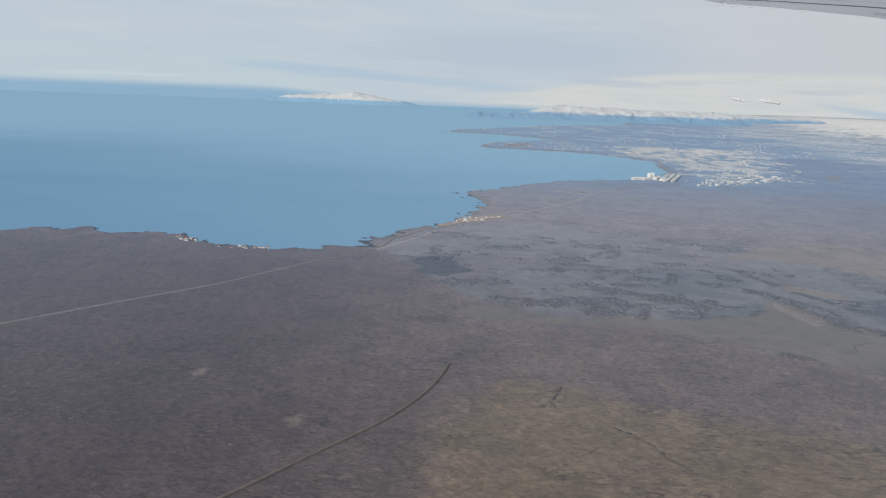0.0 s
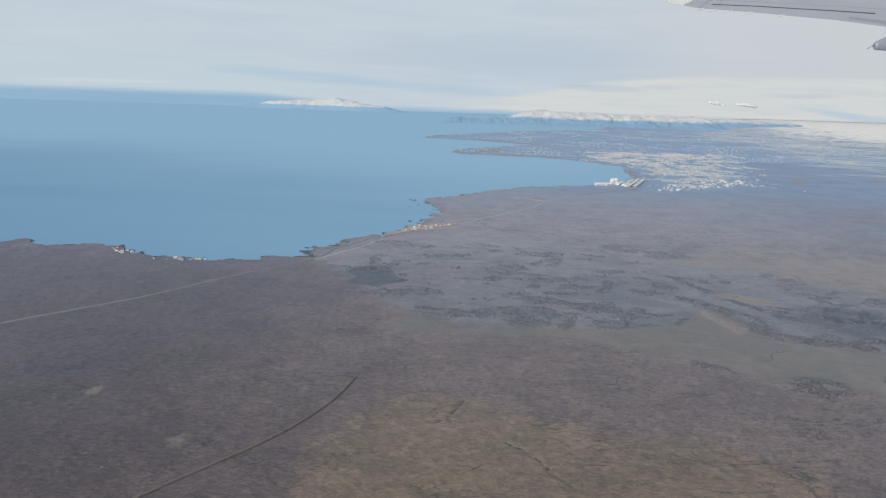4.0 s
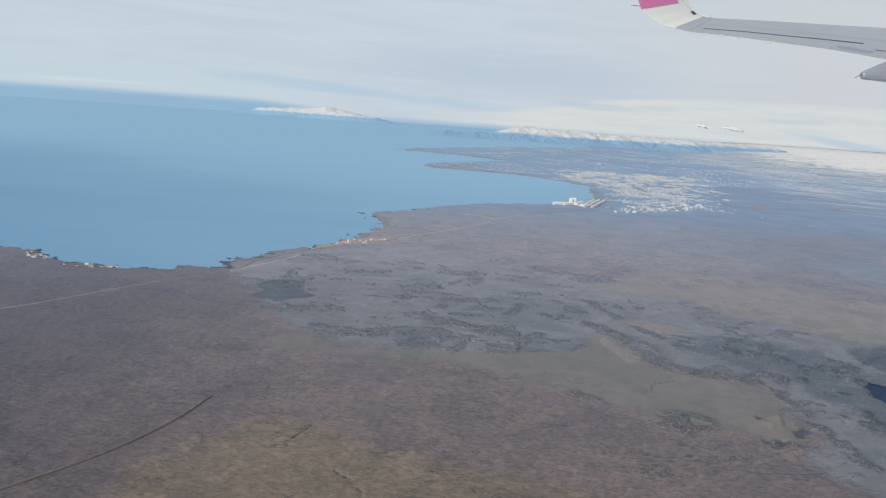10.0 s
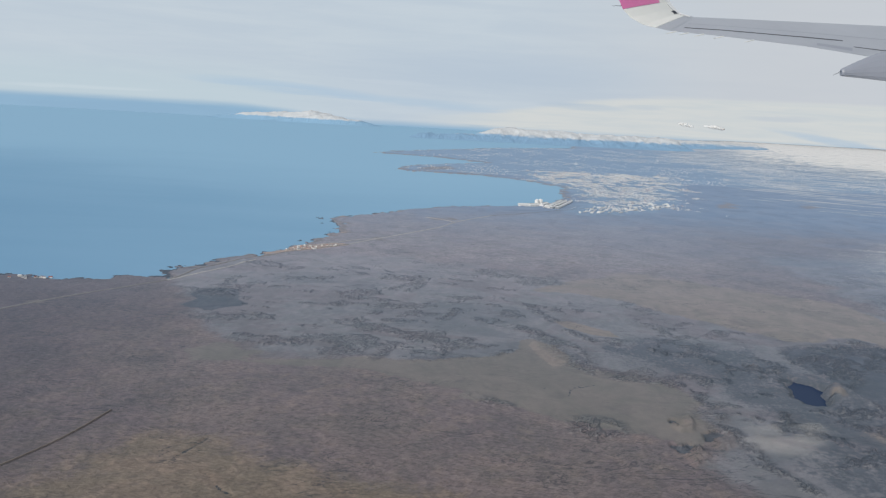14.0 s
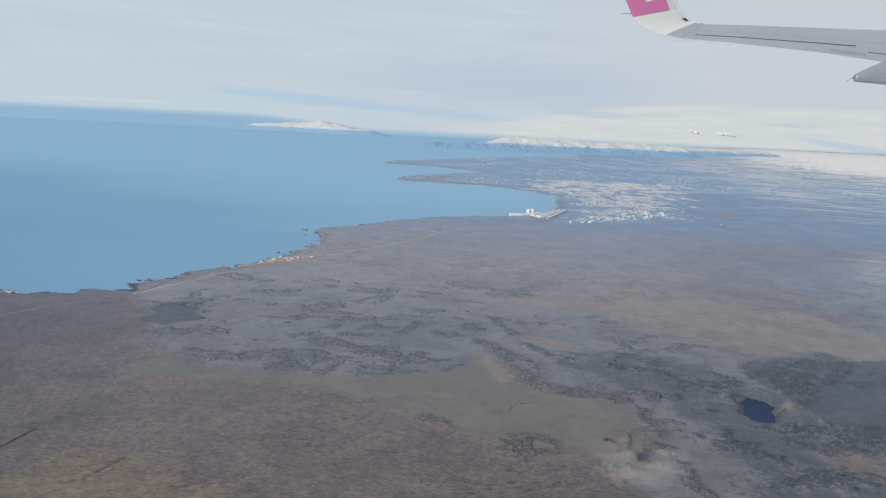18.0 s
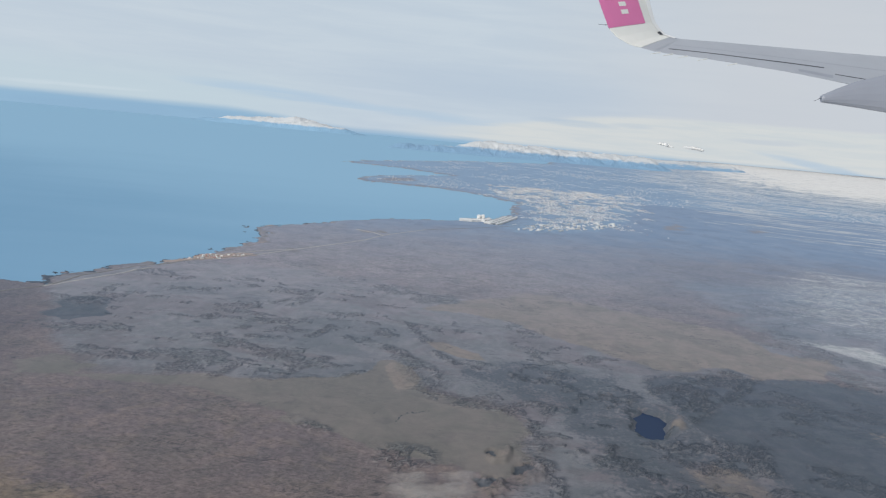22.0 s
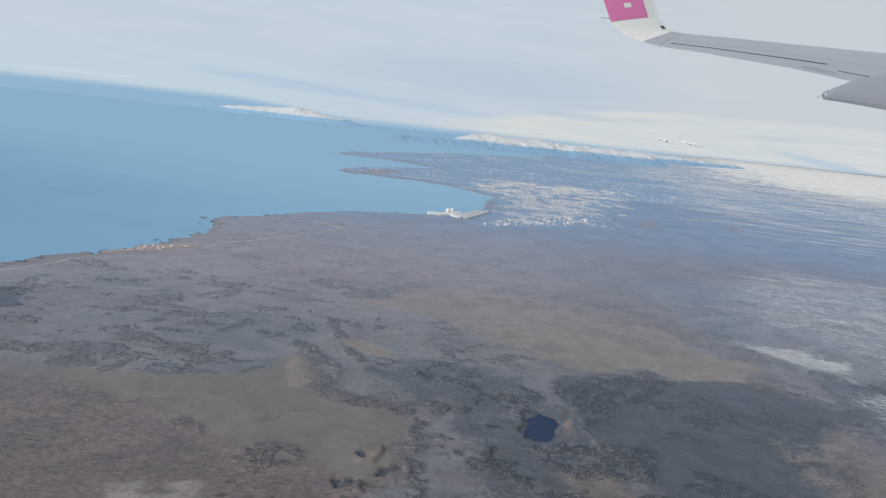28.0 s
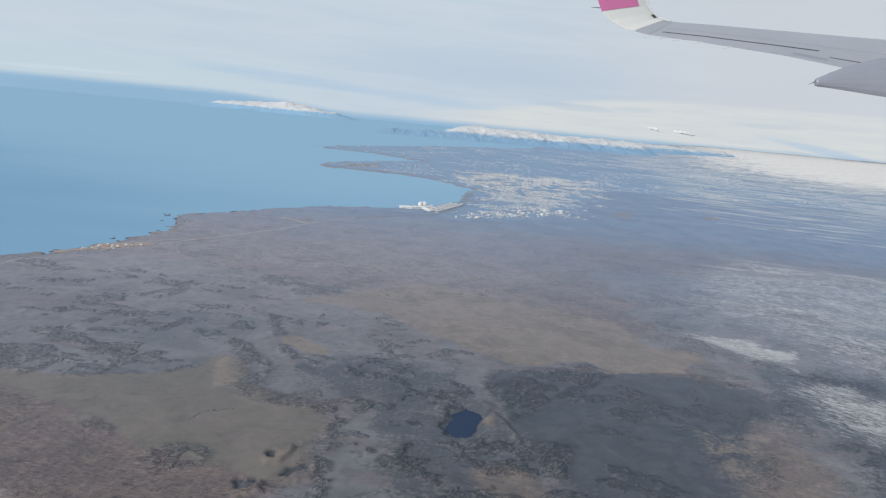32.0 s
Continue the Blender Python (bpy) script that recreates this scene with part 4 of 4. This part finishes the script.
def silo(label, radius, height):
    base = new("silo")
    bm = bmesh.new()
    bmesh.ops.create_cone(bm, cap_ends=True, segments=24, radius1=radius, radius2=radius, depth=height)
    bmesh.ops.translate(bm, verts=bm.verts, vec=(0, 0, height / 2))
    part("shell", bm, M_WHITE, base)
    bm = bmesh.new()
    bmesh.ops.create_cone(bm, cap_ends=True, segments=24, radius1=radius * 1.03, radius2=radius * 0.2, depth=radius * 0.45)
    bmesh.ops.translate(bm, verts=bm.verts, vec=(0, 0, height + radius * 0.22))
    part("dome", bm, M_ROOF_W, base)
    return tagged(base, label, "silo", group="silos of the smelter")


first = hall("very long white clad smelter hall with a low roof", 62.0, 2.6, 1.6)
TURN_HALL = math.degrees(math.atan2(56, 24))
for k, (hx, hy) in enumerate(((194, 613), (198.5, 611), (203, 609))):
    m = pose(hx, hy, level(hx, hy) - 0.2, 0, 0, TURN_HALL)
    if k == 0:
        first.matrix_world = m
    else:
        copy_thing(first, m)
shed = hall("short white clad shed beside the smelter halls", 14.0, 4.0, 2.0)
shed.matrix_world = pose(176, 597, level(176, 597) - 0.2, 0, 0, 30)
for hx, hy, turn in ((168, 594, 15), (184, 602, 60), (186, 590, 65)):
    copy_thing(shed, pose(hx, hy, level(hx, hy) - 0.2, 0, 0, turn))
one = silo("tall white storage silo at the smelter", 1.7, 4.6)
one.matrix_world = pose(178, 603, level(178, 603) - 0.2)
copy_thing(one, pose(181.5, 605, level(181.5, 605) - 0.2))
copy_thing(one, pose(173, 600, level(173, 600) - 0.2) @ Matrix.Diagonal((0.6, 0.6, 0.5, 1)))

# ---- mountains ----


def massif(name, cx, cy, length, depth, height, turn, seed, label, ribs=0.30, mat=None, tapered=False):
    u, v = np.meshgrid(np.linspace(-1, 1, 260), np.linspace(-1, 1, 120))
    x, y = u * length / 2, v * depth / 2
    form = step(1 - np.abs(u) ** 2.2, 0, 0.55) * step(1 - np.abs(v), 0, 0.75)
    if tapered:
        form = step(1 - np.abs(u), 0, 0.95) ** 0.8 * step(1 - np.abs(v), 0, 0.75) * (0.9 + 0.22 * fbm(x, y, length * 0.16, 4, seed + 2))
    rib = ridged(x * 1.0 + 0.15 * fbm(x, y, 90, 3, seed) * 90, y * 0.6, 85, 6, seed)
    top = 0.76 + 0.11 * fbm(x, y, length * 0.22, 3, seed + 9)
    z = height * (form * top + form * (1 - form * 0.6) * ribs * rib) + 1.5 * fbm(x, y, 40, 3, seed + 4) * form
    me = grid_mesh(name, x, y, z - 4.0)
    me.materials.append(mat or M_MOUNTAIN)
    ob = tagged(new(name, me), label, "mountain", kind="structure")
    ob.matrix_world = pose(cx, cy, 0, 0, 0, turn)
    return ob


massif("mountain", 690, 2650, 860, 520, 54, -6, 101, "long flat-topped snowy mountain with rock foot tinted haze blue")
massif("mountain", 260, 2560, 420, 260, 26, -4, 111, "low mountain spur tinted haze blue and streaked with snow")
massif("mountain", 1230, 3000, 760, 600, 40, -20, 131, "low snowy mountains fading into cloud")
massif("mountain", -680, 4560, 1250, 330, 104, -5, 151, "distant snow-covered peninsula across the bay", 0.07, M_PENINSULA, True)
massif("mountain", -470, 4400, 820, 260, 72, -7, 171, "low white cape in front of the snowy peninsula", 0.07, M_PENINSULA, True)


# ---- skerries ----
def skerry(seed):
    bm = bmesh.new()
    bmesh.ops.create_icosphere(bm, subdivisions=3, radius=1.0)
    for v in bm.verts:
        q = v.co.copy()
        k = 1 + 0.35 * noise.noise(q * 1.4 + Vector((seed, 0, 0))) + 0.15 * noise.noise(q * 4 + Vector((0, seed, 0)))
        v.co = Vector((q.x * k * 1.6, q.y * k, q.z * k * 0.35))
    me = bpy.data.meshes.new("skerry")
    bm.to_mesh(me)
    bm.free()
    me.materials.append(M_SKERRY)
    return tagged(new("skerry", me), "low black lava rock awash off the shore", "rock", group="skerries along the coast")


M_SKERRY = painted("black_lava", (0.055, 0.055, 0.058), 0.8, 0.25, 1.2)
for k, (sx, sy, size) in enumerate(((-98, 305, 1.6), (-93, 304, 1.1), (-150, 313, 1.5), (-34, 310, 1.3), (-30, 314, 1.0), (-38, 305, 0.9), (-6, 345, 1.1), (2, 360, 1.2), (6, 368, 1.0),
                                   (9, 394, 1.3), (14, 408, 1.2), (16, 452, 1.5), (9, 468, 1.6), (-70, 287, 0.9), (-128, 311, 1.3), (20, 425, 1.2))):
    rock = skerry(k * 3.7)
    for _ in range(10):
        _, _, away = terrain(np.array([sx, sx + 0.5, sx]), np.array([sy, sy, sy + 0.5]))
        gx, gy = away[1] - away[0], away[2] - away[0]
        n = math.hypot(gx, gy) + 1e-6
        go = max(-2.0, min(2.0, -0.3 - away[0]))
        sx, sy = sx + go * gx / n, sy + go * gy / n
    rock.matrix_world = pose(sx, sy, 0.02, 0, 0, 47 * k) @ Matrix.Scale(size * 0.45, 4)


# ---- clouds ----
def cloud(name, places, layers, mat, seed, label):
    """Stacked, domed sheets of droplets, thin at the rim."""
    base = new(name)
    for q, (px, py, pz, rx, ry, rz) in enumerate(places):
        xs, ys, zs, dens = [], [], [], []
        for k in range(layers):
            f = (k + 0.5) / layers
            a, r = np.meshgrid(np.linspace(0, 2 * math.pi, 49)[:-1], np.linspace(0.02, 1, 14))
            wide = math.sqrt(1 - (2 * f - 1) ** 2 * 0.75)
            x, y = r * np.cos(a) * rx * wide, r * np.sin(a) * ry * wide
            lump = fbm(x + 31 * q, y + 17 * k, max(rx, ry) * 0.45, 4, seed + q)
            z = rz * (2 * f - 1) + rz * 0.5 * (1 - r * r) + lump * rz * 0.15
            me = grid_mesh("puff", x, y, z, True)
            give(me, "thickness", (1 - r ** 1.6) * 1.05 + 0.35 * lump * (1 - r))
            me.materials.append(mat)
            ob = new("puff", me)
            ob.parent = base
            ob.location = (px, py, pz)
    return tagged(base, label, "cloud")


cloud("cloud", [(111.0, 82.6, 34.2, 3.6, 2.3, 1.5), (117.2, 83.2, 34.4, 3.7, 2.3, 1.4), (114.0, 82, 33.4, 6.0, 2.4, 0.9)],
      2, M_CLOUD, 3, "small thin cream-white drifting cloud below the aircraft")


def far_cloud(cx, cy, cz, wide, tall, seed):
    """A small heap of rounded cloud, seen from far off."""
    r = random.Random(seed)
    base = new("cloud")
    for k in range(9):
        f = k / 8
        bm = bmesh.new()
        bmesh.ops.create_icosphere(bm, subdivisions=3, radius=1.0)
        fat = 0.35 + 0.65 * math.sin(math.pi * (0.12 + 0.8 * f))
        for v in bm.verts:
            q = v.co.copy()
            swell = 1 + 0.30 * noise.noise(q * 1.7 + Vector((seed, k, 0)))
            v.co = Vector((q.x * swell * wide * 0.3, q.y * swell * wide * 0.3, q.z * swell * tall * (0.6 if q.z > 0 else 0.25) * fat))
        puff = smooth(part("puff", bm, M_BANK, base))
        puff.location = ((f - 0.5) * 1.7 * wide + r.uniform(-4, 4), r.uniform(-12, 12), tall * (0.35 - 0.5 * f) + r.uniform(-1, 1))
    base.location = (cx, cy, cz)
    return tagged(base, "small heaped white cloud over the far mountains", "cloud", group="clouds over the far mountains")


far_cloud(1262, 3091, 96, 32, 16, 11)
far_cloud(1374, 3048, 91, 40, 17, 14)


# ---- the aircraft's wing, standing far ahead where it holds its place in the view ----
M_WINGGREY = painted("wing_grey_paint", (0.36, 0.38, 0.42), 0.45, 0.05, 0.004, 0.5)
M_WINGWHITE = painted("wing_white_paint", (0.72, 0.72, 0.68), 0.4, 0.04, 0.004, 0.5)
M_PINK = painted("pink_paint", (0.66, 0.17, 0.37), 0.4, 0.04, 0.004, 0.5)
M_SEAL = painted("dark_seal", (0.05, 0.055, 0.07), 0.7, 0.1, 0.01)
M_FAIRING = painted("fairing_grey_paint", (0.27, 0.29, 0.34), 0.45, 0.05, 0.004, 0.5)
WING_UNIT = 2.9706
WING_POSE = Matrix(((0.99377, -0.09407, -0.05979, 2261.8), (-0.04423, 0.15960, -0.98619, 3712.7), (0.10231, 0.98269, 0.15445, 393.8), (0, 0, 0, 1))) @ Matrix.Scale(WING_UNIT, 4)
WING_POSE = Matrix.Translation((80, 5, 69)) @ Matrix.Scale(1.06, 4) @ Matrix.Translation((-80, -5, -69)) @ WING_POSE
# stations along the span: trailing edge (x, y), leading edge (x, y), chord depth, thickness
STATIONS = [(560, 68, 560, -38, 330, 34), (60, -33, 60, -86, 210, 22), (-48, -56, -60, -98, 180, 18), (-200, -82, -180, -110, 140, 13), (-288, -95, -246, -116, 112, 10),
            (-330, -107, -268, -124, 100, 8), (-352, -120, -278, -134, 92, 7), (-366, -136, -286, -146, 88, 6), (-388, -198, -300, -198, 80, 5), (-425, -300, -345, -300, 62, 4),
            (-440, -345, -388, -345, 40, 3)]


def station(s):
    k = min(int(s), len(STATIONS) - 2)
    f = s - k
    return [a * (1 - f) + c * f for a, c in zip(STATIONS[k], STATIONS[k + 1])]


def wing_point(s, c, side=1.0, proud=0.0):
    """A place on the wing: s along the stations, c from the trailing to the leading edge; side 1 is the face towards the cabin."""
    tx, ty, lx, ly, deep, thick = station(s)
    t = thick * (0.12 + 1.9 * math.sqrt(max(c, 0)) * (1 - c)) * 0.5
    x, y, z = tx + (lx - tx) * c, -(ty + (ly - ty) * c), -deep * c
    far = 1 + deep * c / 1255
    x, y = -724 + (x + 724) * far, -243 + (y + 243) * far
    nx, ny, nz = 0.0, 0.0, 1.0
    if s < 4:
        ny, nz = -0.45, 0.9
    off = side * t + proud
    return (x + nx * off, y + ny * off, z + nz * off)


def loft(s0, s1, c0, c1, n, m, side=0, proud=0.0, thick=0.0):
    """A closed skin of the wing between stations s0 and s1 (side 0), or a plate lying on one face."""
    bm = bmesh.new()
    rows = []
    for i in range(n + 1):
        s = s0 + (s1 - s0) * i / n
        if side == 0:
            ring = [wing_point(s, k / m, 1) for k in range(m + 1)] + [wing_point(s, k / m, -1) for k in range(m - 1, 0, -1)]
        else:
            a, b_ = (c0[0] + (c0[1] - c0[0]) * i / n, c1[0] + (c1[1] - c1[0]) * i / n)
            ring = [wing_point(s, a + (b_ - a) * k / m, side, proud + thick) for k in range(m + 1)]
            ring += [wing_point(s, a + (b_ - a) * k / m, side, proud) for k in range(m, -1, -1)]
        rows.append([bm.verts.new(q) for q in ring])
    w = len(rows[0])
    for a, b_ in zip(rows, rows[1:]):
        for k in range(w):
            bm.faces.new((a[k], a[(k + 1) % w], b_[(k + 1) % w], b_[k]))
    bm.faces.new(rows[0][::-1])
    bm.faces.new(rows[-1])
    bmesh.ops.recalc_face_normals(bm, faces=bm.faces)
    return bm


def rod(a, c, r):
    bm = bmesh.new()
    a, c = Vector(a), Vector(c)
    d = (c - a).to_track_quat("Z", "Y").to_matrix().to_4x4()
    bmesh.ops.create_cone(bm, cap_ends=True, segments=8, radius1=r, radius2=r * 0.4, depth=(c - a).length, matrix=Matrix.Translation((a + c) / 2) @ d)
    return bm


wing = tagged(new("airliner_wing"), "grey airliner wing with a pink and white upturned tip", "wing")
part("main_panel", loft(0, 4.5, 0, 1, 108, 36), M_WINGGREY, wing)
tip = smooth(part("winglet", loft(4.5, 10, 0, 1, 72, 36), M_WINGWHITE, wing, "white curved upturned wing tip"))
part("colour_panel", loft(7.0, 9.9, (0.0, 0.0), (0.78, 0.74), 16, 8, 1, 0.4, 0.5), M_PINK, tip, "pink painted panel")
for k in range(7):
    s = 7.35 + 0.24 * k
    part("lettering", loft(s, s + 0.13, (0.36, 0.36), (0.50, 0.50), 3, 3, 1, 1.0, 0.4), M_WINGWHITE, tip, "white lettering bar")
part("leading_edge", loft(4.2, 9.6, (0.93, 0.90), (0.995, 0.995), 20, 3, 1, 0.3, 0.5), M_ROOF_W, tip, "bright bare leading edge")
part("position_lamp", loft(5.1, 5.6, (0.86, 0.86), (0.93, 0.93), 3, 2, 1, 0.5, 0.8), M_SEAL, tip, "small dark lamp window")
part("aileron_gap", loft(1.45, 3.85, (0.42, 0.30), (0.455, 0.345), 16, 2, 1, 1.6, 0.4), M_SEAL, wing, "dark gap ahead of the aileron")
part("aileron", loft(1.9, 3.85, (0.02, 0.02), (0.40, 0.30), 32, 14, 1, 0.6, 0.4), M_WINGGREY, wing)
part("slat_seam", loft(0.1, 3.9, (0.60, 0.58), (0.615, 0.60), 40, 2, 1, 1.2, 0.4), M_FAIRING, wing, "thin darker slat seam")
part("spoiler", loft(1.3, 1.85, (0.12, 0.14), (0.22, 0.24), 6, 6, 1, 1.3, 0.4), M_FAIRING, wing, "darker grey plate")
part("flap", loft(0.1, 1.28, (0.02, 0.02), (0.26, 0.26), 28, 12, 1, 0.6, 0.4), M_WINGGREY, wing)
part("flap_gap", loft(0.1, 1.28, (0.26, 0.26), (0.285, 0.285), 28, 2, 1, 1.6, 0.4), M_SEAL, wing, "dark gap ahead of the flap")
for s in (2.6, 2.95, 3.3, 3.6, 3.85):
    q = Vector(wing_point(s, 0.0))
    part("static_wick", rod(q, q + Vector((-20, -5, 8)), 1.1), M_WINGWHITE, wing)
for s in (7.1, 8.0):
    q = Vector(wing_point(s, 0.0))
    part("static_wick", rod(q, q + Vector((-17, 0, 4)), 0.6), M_SEAL, tip)


def canoe():
    """The pointed body under the wing that covers the flap track."""
    bm = bmesh.new()
    rows = []
    for u, top, bottom, half in ((0, 9, -3, 4), (3, 11, -4, 6), (30, 22, -9, 7), (60, 33, -15, 8), (110, 44, -25, 9), (330, 60, -62, 10), (520, 40, -90, 10)):
        mid, h = (top + bottom) / 2, (top - bottom) / 2
        rows.append([bm.verts.new((u, mid + h * math.sin(a) * (1 if math.sin(a) > 0 else 0.9), 20 + half * math.cos(a))) for a in [2 * math.pi * k / 14 for k in range(14)]])
    for a, b_ in zip(rows, rows[1:]):
        for k in range(14):
            bm.faces.new((a[k], a[(k + 1) % 14], b_[(k + 1) % 14], b_[k]))
    bm.faces.new(rows[0][::-1])
    bm.faces.new(rows[-1])
    bmesh.ops.recalc_face_normals(bm, faces=bm.faces)
    return bm


fairing = part("flap_track_fairing", canoe(), M_FAIRING, wing, "dark grey pointed flap track fairing")
part("static_wick", rod((2, 6, 20), (-14, -1, 22), 0.6), M_SEAL, fairing)
wing.matrix_world = WING_POSE
